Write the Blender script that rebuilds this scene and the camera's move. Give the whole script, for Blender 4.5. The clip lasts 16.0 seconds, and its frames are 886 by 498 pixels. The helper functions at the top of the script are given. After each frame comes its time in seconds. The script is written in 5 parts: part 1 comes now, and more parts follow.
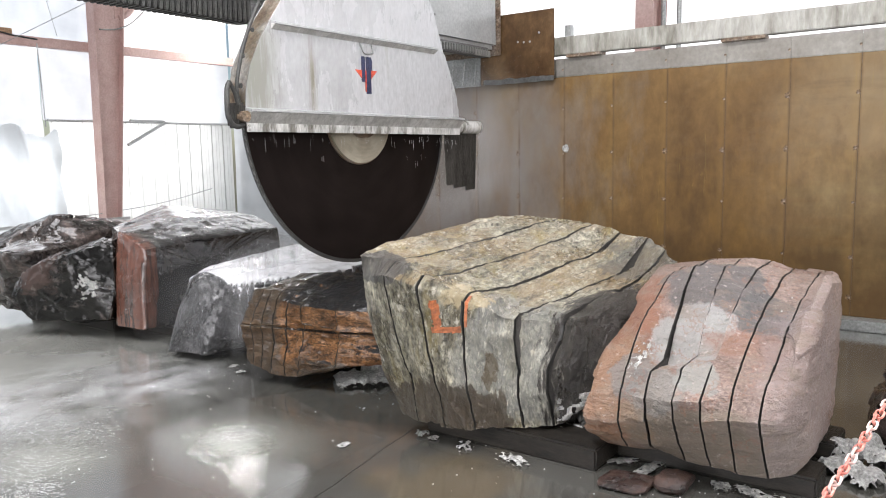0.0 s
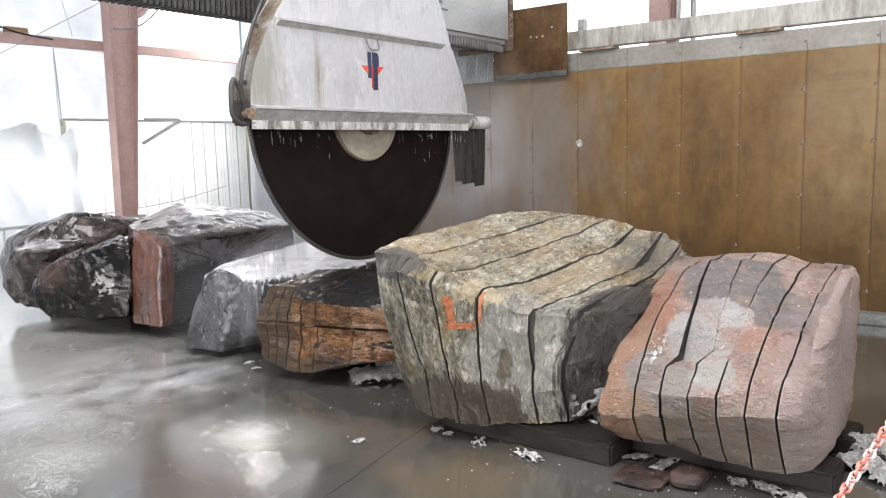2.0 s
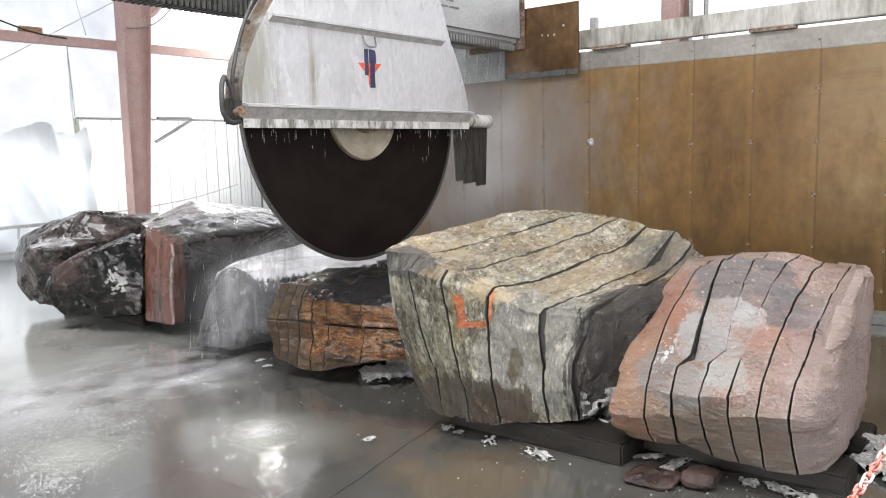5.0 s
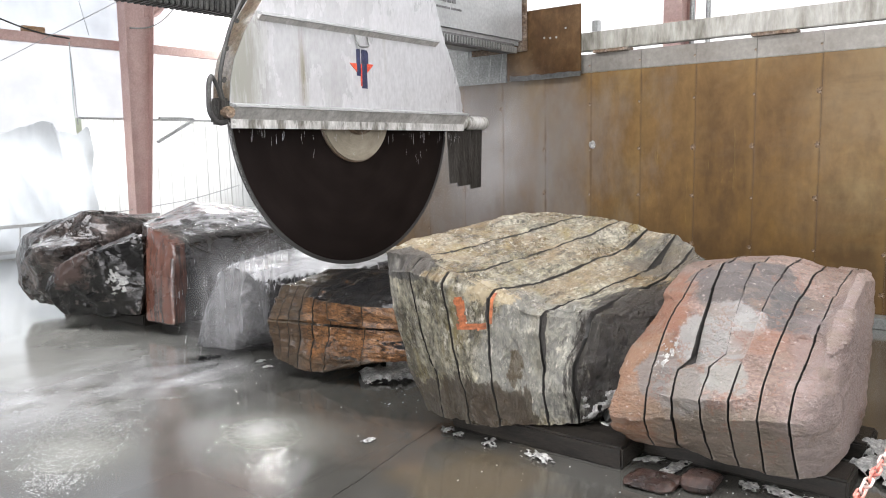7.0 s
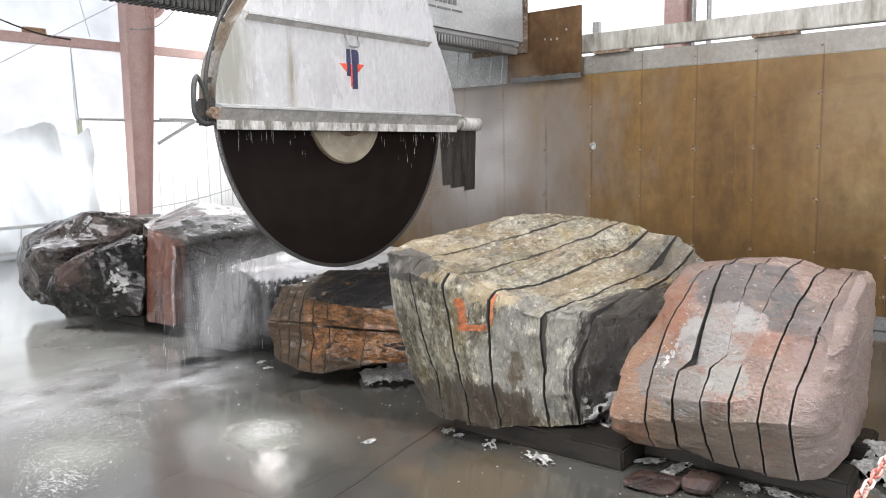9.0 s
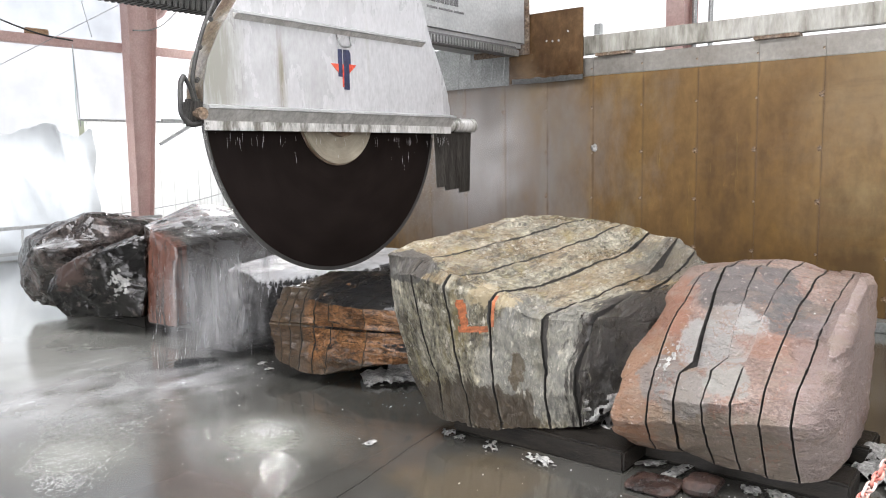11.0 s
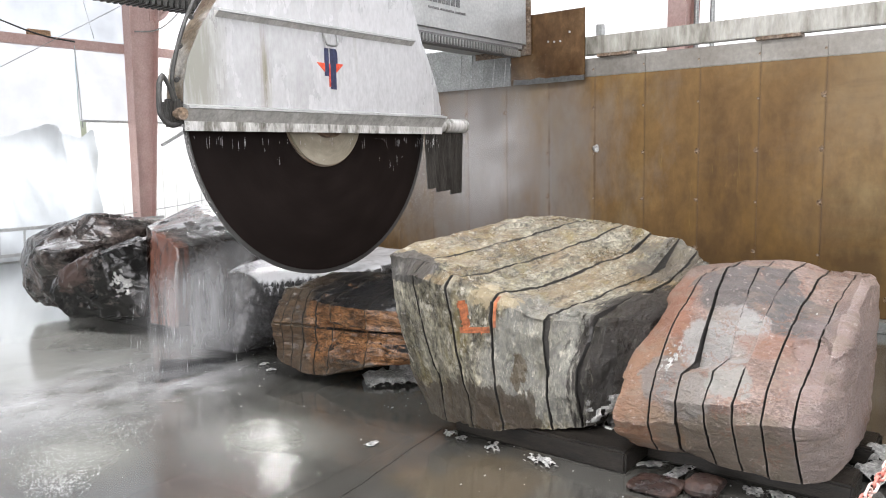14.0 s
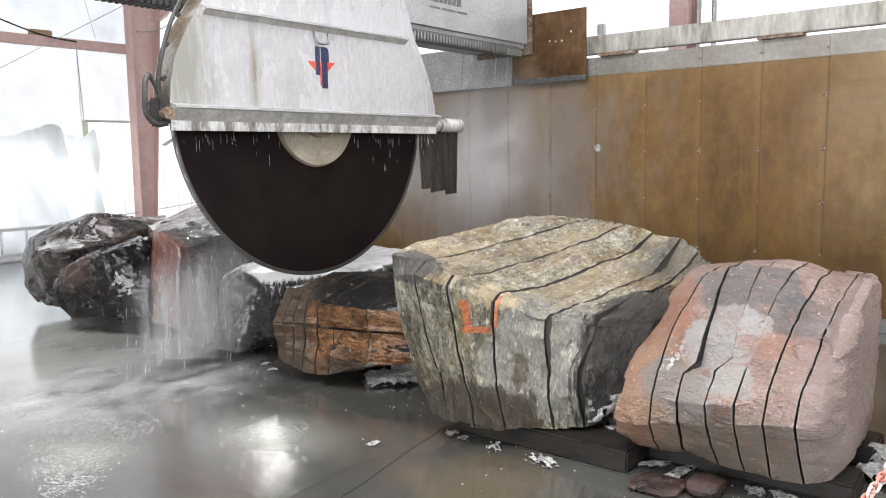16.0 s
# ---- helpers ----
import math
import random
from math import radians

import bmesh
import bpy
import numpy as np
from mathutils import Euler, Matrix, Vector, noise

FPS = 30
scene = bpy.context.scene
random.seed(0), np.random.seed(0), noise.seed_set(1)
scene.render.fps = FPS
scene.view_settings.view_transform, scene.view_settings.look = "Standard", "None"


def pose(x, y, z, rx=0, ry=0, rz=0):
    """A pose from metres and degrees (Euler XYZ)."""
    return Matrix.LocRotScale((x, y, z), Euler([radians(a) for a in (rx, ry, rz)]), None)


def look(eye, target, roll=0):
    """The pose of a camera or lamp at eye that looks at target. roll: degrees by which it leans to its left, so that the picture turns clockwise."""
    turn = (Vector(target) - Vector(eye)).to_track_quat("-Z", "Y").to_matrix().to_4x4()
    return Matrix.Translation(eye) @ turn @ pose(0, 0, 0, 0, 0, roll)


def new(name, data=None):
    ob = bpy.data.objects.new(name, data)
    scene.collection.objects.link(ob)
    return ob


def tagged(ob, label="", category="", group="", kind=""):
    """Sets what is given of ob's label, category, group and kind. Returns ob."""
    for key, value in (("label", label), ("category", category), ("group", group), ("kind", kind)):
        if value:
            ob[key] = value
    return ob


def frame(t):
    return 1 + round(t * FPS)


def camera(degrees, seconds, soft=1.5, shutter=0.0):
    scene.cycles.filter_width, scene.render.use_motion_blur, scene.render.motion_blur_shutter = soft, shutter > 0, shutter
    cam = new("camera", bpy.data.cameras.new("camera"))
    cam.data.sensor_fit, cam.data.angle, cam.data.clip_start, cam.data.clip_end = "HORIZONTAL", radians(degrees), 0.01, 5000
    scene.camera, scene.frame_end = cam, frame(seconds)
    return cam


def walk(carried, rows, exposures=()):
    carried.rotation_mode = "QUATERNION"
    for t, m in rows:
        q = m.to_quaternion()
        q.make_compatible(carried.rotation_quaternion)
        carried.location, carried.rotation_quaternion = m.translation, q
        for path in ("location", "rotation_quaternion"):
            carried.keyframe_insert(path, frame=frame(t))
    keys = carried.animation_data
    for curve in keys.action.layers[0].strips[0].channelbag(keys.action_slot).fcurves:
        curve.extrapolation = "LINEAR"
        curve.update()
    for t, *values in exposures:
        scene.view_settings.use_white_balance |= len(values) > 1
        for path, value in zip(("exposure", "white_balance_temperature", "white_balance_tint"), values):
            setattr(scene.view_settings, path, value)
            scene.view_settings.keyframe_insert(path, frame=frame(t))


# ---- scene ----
from mathutils.bvhtree import BVHTree

cam = camera(60.9, 16.0, soft=1.0, shutter=0.5)
# seconds and the camera's turn in degrees; it stands on one spot and pans
PATH = [
    (0, 82.765, 1.093, -53.990),
    (0.5, 82.407, 1.323, -53.788),
    (1, 82.448, 1.468, -53.511),
    (1.5, 82.492, 1.524, -53.241),
    (2, 82.483, 1.533, -52.999),
    (2.5, 82.423, 1.570, -52.798),
    (3, 82.364, 1.653, -52.619),
    (3.5, 82.335, 1.717, -52.437),
    (4, 82.333, 1.715, -52.316),
    (6.5, 82.530, 1.210, -52.052),
    (7, 82.545, 1.189, -52.049),
    (7.5, 82.555, 1.179, -52.048),
    (8, 82.575, 1.178, -52.047),
    (8.5, 82.615, 1.170, -52.028),
    (9, 82.642, 1.161, -52.000),
    (11.5, 82.768, 1.037, -51.882),
    (12, 82.779, 1.037, -51.877),
    (12.5, 82.797, 1.035, -51.853),
    (13, 82.812, 1.042, -51.824),
    (13.5, 82.816, 1.061, -51.797),
    (14, 82.811, 1.094, -51.769),
    (14.5, 82.811, 1.125, -51.745),
    (15, 82.814, 1.132, -51.717),
    (15.5, 82.804, 1.124, -51.682),
    (16, 82.791, 1.123, -51.662),
]
walk(cam, [(t, pose(0, 0, 1.7, rx, ry, rz)) for t, rx, ry, rz in PATH], exposures=[(0, 0.0), (16, 0.0)])

# ---- world and large lights ----
world = bpy.data.worlds.new("sky")
scene.world = world
world.use_nodes = True
sky = world.node_tree.nodes.new("ShaderNodeTexSky")
sky.sky_type, sky.sun_disc = "NISHITA", False
sky.sun_elevation, sky.sun_rotation = radians(35), radians(150)
world.node_tree.links.new(sky.outputs[0], world.node_tree.nodes["Background"].inputs[0])
world.node_tree.nodes["Background"].inputs[1].default_value = 0.1


def daylight(name, eye, target, w, h, watts, colour=(1, 0.98, 0.95)):
    """An area lamp for the daylight from one side."""
    d = bpy.data.lights.new(name, "AREA")
    d.shape, d.size, d.size_y, d.energy, d.color = "RECTANGLE", w, h, watts, colour
    ob = new(name, d)
    ob.matrix_world = look(eye, target)
    return ob


daylight("daylight_back", (4, 15.2, 3.4), (4, 0, 3.4), 13, 5.6, 1000, (0.985, 0.965, 1))
daylight("daylight_side", (12.2, 3, 4.4), (0, 3, 4.4), 20, 3.6, 1000, (0.985, 0.965, 1))
daylight("skylight", (2.0, 3.5, 6.55), (2.0, 3.5, 0), 2.4, 12, 1330, (0.985, 0.965, 1))
# added fill before the closed west wall, brightens the stones' left faces
daylight("daylight_door", (-5.8, 2.6, 2.6), (4, 3.0, 1.2), 9, 4.4, 820, (0.985, 0.965, 1))
daylight("daylight_front", (3.5, -6.8, 3.2), (4, 3, 1.5), 7, 4.0, 640, (0.985, 0.965, 1))


# ---- materials ----
def mat(name, colours, scale=3.0, rough=0.6, rough2=None, metal=0.0, bump=0.3, fine=40.0, spread=(0.35, 0.65), coord="Object", stretch=(1, 1, 1), depth=0.02, grainy=0.45, mottle=0.0):
    """A surface of two or three colours mixed by large stains, with fine grain in colour, gloss and relief."""
    m = bpy.data.materials.new(name)
    m.use_nodes = True
    nt = m.node_tree
    N, L = nt.nodes, nt.links
    b = N["Principled BSDF"]
    tc = N.new("ShaderNodeNewGeometry" if coord == "Position" else "ShaderNodeTexCoord")
    mp = N.new("ShaderNodeMapping")
    mp.inputs["Scale"].default_value = stretch
    L.new(tc.outputs[coord], mp.inputs[0])
    big, small = N.new("ShaderNodeTexNoise"), N.new("ShaderNodeTexNoise")
    for t, s, det in ((big, scale, 7), (small, fine, 4)):
        t.inputs["Scale"].default_value = s
        t.inputs["Detail"].default_value = det
        t.inputs["Roughness"].default_value = 0.62
        L.new(mp.outputs[0], t.inputs["Vector"])
    ramp = N.new("ShaderNodeValToRGB")
    el = ramp.color_ramp.elements
    n = len(colours)
    for i, c in enumerate(colours):
        p = spread[0] + (spread[1] - spread[0]) * i / max(1, n - 1)
        e = el[i] if i < 2 else el.new(p)
        e.position, e.color = p, (*c, 1)
    L.new(big.outputs[0], ramp.inputs[0])
    mx = N.new("ShaderNodeMix")
    mx.data_type, mx.blend_type = "RGBA", "OVERLAY"
    mx.inputs[0].default_value = grainy
    L.new(ramp.outputs[0], mx.inputs[6])
    gr = N.new("ShaderNodeMapRange")
    gr.inputs[1].default_value, gr.inputs[2].default_value = 0.3, 0.7
    L.new(small.outputs[0], gr.inputs[0])
    L.new(gr.outputs[0], mx.inputs[7])
    colour, relief = mx.outputs[2], small.outputs[0]
    if mottle:
        mid = N.new("ShaderNodeTexNoise")
        mid.inputs["Scale"].default_value, mid.inputs["Detail"].default_value = scale * 4.5, 9
        mid.inputs["Roughness"].default_value, mid.inputs["Distortion"].default_value = 0.72, 0.6
        L.new(mp.outputs[0], mid.inputs["Vector"])
        mr = N.new("ShaderNodeMapRange")
        mr.inputs[1].default_value, mr.inputs[2].default_value = 0.36, 0.66
        mr.inputs[3].default_value, mr.inputs[4].default_value = 1 - mottle, 1 + 0.55 * mottle
        L.new(mid.outputs[0], mr.inputs[0])
        mm = N.new("ShaderNodeMix")
        mm.data_type, mm.blend_type = "RGBA", "MULTIPLY"
        mm.inputs[0].default_value = 1.0
        L.new(colour, mm.inputs[6])
        L.new(mr.outputs[0], mm.inputs[7])
        add = N.new("ShaderNodeMath")
        add.operation = "MULTIPLY_ADD"
        add.inputs[1].default_value = 2.0
        L.new(mid.outputs[0], add.inputs[0])
        L.new(small.outputs[0], add.inputs[2])
        colour, relief = mm.outputs[2], add.outputs[0]
    L.new(colour, b.inputs["Base Color"])
    rr = N.new("ShaderNodeMapRange")
    rr.inputs[1].default_value, rr.inputs[2].default_value = 0.3, 0.7
    rr.inputs[3].default_value, rr.inputs[4].default_value = rough, rough if rough2 is None else rough2
    L.new(big.outputs[0], rr.inputs[0])
    L.new(rr.outputs[0], b.inputs["Roughness"])
    b.inputs["Metallic"].default_value = metal
    bp = N.new("ShaderNodeBump")
    bp.inputs["Strength"].default_value, bp.inputs["Distance"].default_value = bump, depth
    L.new(relief, bp.inputs["Height"])
    L.new(bp.outputs[0], b.inputs["Normal"])
    return m


def layer(m, colour, scale, low, high, top=0.0, stretch=(1, 1, 1), fac=1.0, veins=False, centre=None, radius=1.0, squash=(1, 1, 1), coord="Object"):
    """Lays stains, veins or other patches of one colour over a surface; with top, they keep to what faces up (1) or
    down (-1).
    """
    nt = m.node_tree
    N, L = nt.nodes, nt.links
    b = N["Principled BSDF"]
    was = b.inputs["Base Color"].links[0].from_socket
    tc, mp = N.new("ShaderNodeNewGeometry" if coord == "Position" else "ShaderNodeTexCoord"), N.new("ShaderNodeMapping")
    mp.inputs["Scale"].default_value = stretch
    L.new(tc.outputs[coord], mp.inputs[0])
    nz = N.new("ShaderNodeTexNoise")
    nz.inputs["Scale"].default_value, nz.inputs["Detail"].default_value = scale, 6
    nz.inputs["Roughness"].default_value = 0.65
    L.new(mp.outputs[0], nz.inputs["Vector"])
    value = nz.outputs[0]
    if veins:
        a = N.new("ShaderNodeMath")
        a.operation = "SUBTRACT"
        a.inputs[1].default_value = 0.5
        L.new(value, a.inputs[0])
        c = N.new("ShaderNodeMath")
        c.operation = "ABSOLUTE"
        L.new(a.outputs[0], c.inputs[0])
        value = c.outputs[0]
    if top:
        g = N.new("ShaderNodeNewGeometry")
        s = N.new("ShaderNodeSeparateXYZ")
        L.new(g.outputs["Normal"], s.inputs[0])
        k = N.new("ShaderNodeMath")
        k.operation = "MULTIPLY_ADD"
        k.inputs[1].default_value = 0.4 * top
        L.new(s.outputs[2], k.inputs[0])
        L.new(value, k.inputs[2])
        value = k.outputs[0]
    if centre:
        d = N.new("ShaderNodeVectorMath")
        d.operation = "DISTANCE"
        d.inputs[1].default_value = [c * s for c, s in zip(centre, squash)]
        sq = N.new("ShaderNodeVectorMath")
        sq.operation = "MULTIPLY"
        sq.inputs[1].default_value = squash
        L.new(tc.outputs[coord], sq.inputs[0])
        L.new(sq.outputs[0], d.inputs[0])
        k = N.new("ShaderNodeMath")
        k.operation = "MULTIPLY_ADD"
        k.inputs[1].default_value = -0.5 / radius
        L.new(d.outputs["Value"], k.inputs[0])
        L.new(value, k.inputs[2])
        k2 = N.new("ShaderNodeMath")
        k2.operation = "ADD"
        k2.inputs[1].default_value = 0.5
        L.new(k.outputs[0], k2.inputs[0])
        value = k2.outputs[0]
    r = N.new("ShaderNodeMapRange")
    r.inputs[1].default_value, r.inputs[2].default_value = low, high
    r.inputs[4].default_value = fac
    if veins:
        r.inputs[3].default_value, r.inputs[4].default_value = fac, 0.0
    L.new(value, r.inputs[0])
    mx = N.new("ShaderNodeMix")
    mx.data_type = "RGBA"
    L.new(r.outputs[0], mx.inputs[0])
    L.new(was, mx.inputs[6])
    mx.inputs[7].default_value = (*colour, 1)
    L.new(mx.outputs[2], b.inputs["Base Color"])
    return m


def cleave(m, scale, stretch, depth, strength=1.0, turn=(0, 0, 0)):
    """Relief of split layers under the fine grain, with ridged edges."""
    N, L = m.node_tree.nodes, m.node_tree.links
    b = N["Principled BSDF"]
    fine = b.inputs["Normal"].links[0].from_node
    tc, mp, nz = N.new("ShaderNodeTexCoord"), N.new("ShaderNodeMapping"), N.new("ShaderNodeTexNoise")
    mp.inputs["Scale"].default_value, mp.inputs["Rotation"].default_value = stretch, [radians(a) for a in turn]
    nz.noise_type = "RIDGED_MULTIFRACTAL"
    nz.inputs["Scale"].default_value, nz.inputs["Detail"].default_value, nz.inputs["Distortion"].default_value = scale, 5, 0.5
    bp = N.new("ShaderNodeBump")
    bp.inputs["Strength"].default_value, bp.inputs["Distance"].default_value = strength, depth
    L.new(tc.outputs["Object"], mp.inputs[0])
    L.new(mp.outputs[0], nz.inputs["Vector"])
    L.new(nz.outputs[0], bp.inputs["Height"])
    L.new(bp.outputs[0], fine.inputs["Normal"])


def sheet_material(name, colour, clear=0.0):
    """Thin plastic film or panel that lets daylight glow through."""
    m = bpy.data.materials.new(name)
    m.use_nodes = True
    N, L = m.node_tree.nodes, m.node_tree.links
    tl, df, mx = N.new("ShaderNodeBsdfTranslucent"), N["Principled BSDF"], N.new("ShaderNodeMixShader")
    nz, rp = N.new("ShaderNodeTexNoise"), N.new("ShaderNodeValToRGB")
    nz.inputs["Scale"].default_value, nz.inputs["Detail"].default_value = 1.4, 6
    tc = N.new("ShaderNodeTexCoord")
    L.new(tc.outputs["Object"], nz.inputs["Vector"])
    rp.color_ramp.elements[0].position, rp.color_ramp.elements[1].position = 0.35, 0.65
    rp.color_ramp.elements[0].color = (*(c * 0.82 for c in colour), 1)
    rp.color_ramp.elements[1].color = (*colour, 1)
    L.new(nz.outputs[0], rp.inputs[0])
    L.new(rp.outputs[0], tl.inputs[0])
    L.new(rp.outputs[0], df.inputs["Base Color"])
    df.inputs["Roughness"].default_value = 0.35
    mx.inputs[0].default_value = 0.65
    L.new(df.outputs[0], mx.inputs[1])
    L.new(tl.outputs[0], mx.inputs[2])
    L.new(mx.outputs[0], N["Material Output"].inputs[0])
    return m


M_FLOOR = mat("wet_concrete", [(0.048, 0.048, 0.042), (0.062, 0.061, 0.054), (0.078, 0.077, 0.069)], 0.7, 0.09, 0.17, 0, 0.05, 6, (0.3, 0.7), depth=0.006, grainy=0.15, mottle=0.14)
M_FLOOR.node_tree.nodes["Principled BSDF"].inputs["Coat Weight"].default_value = 0.75
M_FLOOR.node_tree.nodes["Principled BSDF"].inputs["Coat Roughness"].default_value = 0.11
# milky slurry far left, with the white wall's reflection put into its colour
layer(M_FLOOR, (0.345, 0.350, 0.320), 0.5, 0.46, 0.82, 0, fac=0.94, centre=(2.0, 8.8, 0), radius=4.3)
layer(M_FLOOR, (0.13, 0.095, 0.05), 2.0, 0.56, 0.80, 0, fac=0.45, centre=(3.05, 2.15, 0), radius=0.55)
M_STEEL = mat("rusty_plate", [(0.100, 0.057, 0.021), (0.160, 0.096, 0.036), (0.210, 0.142, 0.060)], 0.5, 0.36, 0.50, 0.08, 0.03, 9, (0.34, 0.66), stretch=(1, 1, 0.7), depth=0.003, grainy=0.12, mottle=0.2, coord="Position")
layer(M_STEEL, (0.182, 0.104, 0.028), 4.0, 0.70, 1.05, 0, (1, 2.0, 0.6), 0.6, centre=(7.9, 2.0, 0.8), radius=1.9, coord="Position")
# paler upper right: the sky's reflection put into the plate colour
layer(M_STEEL, (0.239, 0.193, 0.126), 1.0, 0.62, 1.15, 0, (1, 0.8, 1.2), 0.6, centre=(7.9, 0.9, 2.3), radius=2.2, coord="Position")
layer(M_STEEL, (0.239, 0.161, 0.044), 20.0, 1.02, 1.16, 0, fac=0.45, centre=(7.9, 2.45, 1.45), radius=1.0, squash=(1, 1.8, 1), coord="Position")
# pale upright streak: the mist's brightness put into the plate colour
layer(M_STEEL, (0.171, 0.161, 0.151), 2.0, 0.55, 0.9, 0, (1, 2, 0.2), 0.8, centre=(7.9, 4.62, 1.1), radius=1.1, squash=(1, 6, 0.8), coord="Position")
layer(M_STEEL, (0.048, 0.033, 0.021), 1.6, 0.60, 0.80, 0, (1, 0.35, 2.2), 0.32, coord="Position")
layer(M_STEEL, (0.245, 0.173, 0.047), 9.0, 0.64, 0.74, 0, (1, 1.6, 0.16), 0.4, coord="Position")
layer(M_STEEL, (0.035, 0.021, 0.013), 2.6, 0.60, 0.74, 0, (1, 1.8, 0.28), 0.25, coord="Position")
layer(M_STEEL, (0.194, 0.152, 0.069), 2.0, 0.60, 1.0, 0, (1, 0.5, 3.0), 0.55, centre=(7.9, 0.6, 0.9), radius=1.3, coord="Position")
# darker brown towards the wall's foot
layer(M_STEEL, (0.066, 0.039, 0.018), 3.0, 0.55, 0.95, 0, (1, 1.5, 1.0), 0.75, centre=(7.9, 1.5, 0.2), radius=1.7, squash=(1, 0.35, 1), coord="Position")
# grey left part: white haze before the wall, painted into the plate colour
layer(M_STEEL, (0.199, 0.178, 0.161), 1.2, 0.56, 0.92, 0, (1, 1, 0.5), 0.88, centre=(7.9, 5.6, 1.6), radius=2.4, coord="Position")


def joint_stains(m, start, pitch, width, colour, fac):
    """Rust and dirt run down along the upright joints of a plate wall."""
    N, L = m.node_tree.nodes, m.node_tree.links
    b = N["Principled BSDF"]
    was = b.inputs["Base Color"].links[0].from_socket
    g, sp, nz = N.new("ShaderNodeNewGeometry"), N.new("ShaderNodeSeparateXYZ"), N.new("ShaderNodeTexNoise")
    L.new(g.outputs["Position"], sp.inputs[0])
    nz.inputs["Scale"].default_value, nz.inputs["Detail"].default_value = 5, 5
    L.new(g.outputs["Position"], nz.inputs["Vector"])
    sub, pp, wob, r, mx = N.new("ShaderNodeMath"), N.new("ShaderNodeMath"), N.new("ShaderNodeMath"), N.new("ShaderNodeMapRange"), N.new("ShaderNodeMix")
    sub.operation, sub.inputs[1].default_value = "SUBTRACT", start
    pp.operation, pp.inputs[1].default_value = "PINGPONG", pitch / 2
    wob.operation, wob.inputs[1].default_value = "MULTIPLY_ADD", width * 3.5
    L.new(sp.outputs[1], sub.inputs[0])
    L.new(sub.outputs[0], pp.inputs[0])
    L.new(nz.outputs[0], wob.inputs[0])
    L.new(pp.outputs[0], wob.inputs[2])
    r.inputs[1].default_value, r.inputs[2].default_value = width * 1.3, width * 2.9
    r.inputs[3].default_value, r.inputs[4].default_value = fac, 0.0
    L.new(wob.outputs[0], r.inputs[0])
    mx.data_type = "RGBA"
    mx.inputs[7].default_value = (*colour, 1)
    L.new(r.outputs[0], mx.inputs[0])
    L.new(was, mx.inputs[6])
    L.new(mx.outputs[2], b.inputs["Base Color"])


M_STEEL.node_tree.nodes["Principled BSDF"].inputs["Specular IOR Level"].default_value = 0.15
joint_stains(M_STEEL, 1.622 - 0.598 * 12 + 0.03, 0.598, 0.045, (0.26, 0.16, 0.05), 0.2)
joint_stains(M_STEEL, 1.622 - 0.598 * 12, 0.598, 0.016, (0.10, 0.062, 0.034), 0.75)
M_GALV = mat("galvanised", [(0.24, 0.25, 0.24), (0.36, 0.37, 0.36)], 3, 0.35, 0.5, 0.6, 0.1, 40, depth=0.004, grainy=0.25)
M_BEAM = mat("stained_beam", [(0.10, 0.092, 0.07), (0.29, 0.282, 0.245), (0.39, 0.385, 0.35)], 3.5, 0.6, 0.8, 0, 0.2, 30, (0.34, 0.6), stretch=(1, 1, 0.25), grainy=0.2, coord="Position")
M_STRIP = mat("dull_grey_strip", [(0.165, 0.152, 0.130), (0.24, 0.230, 0.205)], 2, 0.4, 0.55, 0.3, 0.05, 20, grainy=0.15, coord="Position")
M_SMUDGE = mat("dark_seam_patch", [(0.10, 0.062, 0.034), (0.19, 0.125, 0.07)], 20, 0.2, 0.4, 0.3, 0.2, 40, grainy=0.3, mottle=0.4)
M_RED = mat("red_oxide_paint", [(0.42, 0.275, 0.245), (0.50, 0.36, 0.33)], 2.0, 0.5, 0.65, 0, 0.05, 30, grainy=0.12)
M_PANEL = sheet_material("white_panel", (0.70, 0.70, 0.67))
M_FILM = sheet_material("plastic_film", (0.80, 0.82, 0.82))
# plastic_film in a darker colour: the left bays' dimmer glow is painted in
M_FILMD = sheet_material("dimmer_film", (0.385, 0.395, 0.40))
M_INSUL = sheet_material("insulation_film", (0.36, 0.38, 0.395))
M_DRAPE = sheet_material("blue_white_film", (0.56, 0.59, 0.60))
M_PLATE = mat("dark_rust_plate", [(0.075, 0.038, 0.018), (0.14, 0.08, 0.036), (0.22, 0.14, 0.07)], 1.6, 0.14, 0.3, 0.4, 0.05, 12, (0.34, 0.66), stretch=(1, 1, 0.7), depth=0.003, grainy=0.15, mottle=0.3, coord="Position")
M_CONC = mat("white_concrete", [(0.45, 0.45, 0.42), (0.65, 0.65, 0.62)], 2, 0.7, 0.8)
M_WALL = mat("painted_wall", [(0.24, 0.24, 0.23), (0.34, 0.34, 0.33)], 1.0, 0.7, 0.8)
M_HOOD = mat("wet_white_paint", [(0.37, 0.372, 0.37), (0.435, 0.44, 0.447), (0.47, 0.476, 0.484)], 1.5, 0.2, 0.38, 0.1, 0.03, 30, (0.28, 0.6), stretch=(1.2, 1, 0.5), depth=0.004, grainy=0.12)
layer(M_HOOD, (0.30, 0.295, 0.25), 2.4, 0.64, 0.74, 0, (2.4, 1, 0.16), 0.5)
layer(M_HOOD, (0.26, 0.26, 0.225), 12.0, 0.42, 0.85, 0, (2.5, 1, 0.3), 0.95, centre=(-1.27, -0.18, 0.3), radius=0.5, squash=(2.2, 1, 0.7))
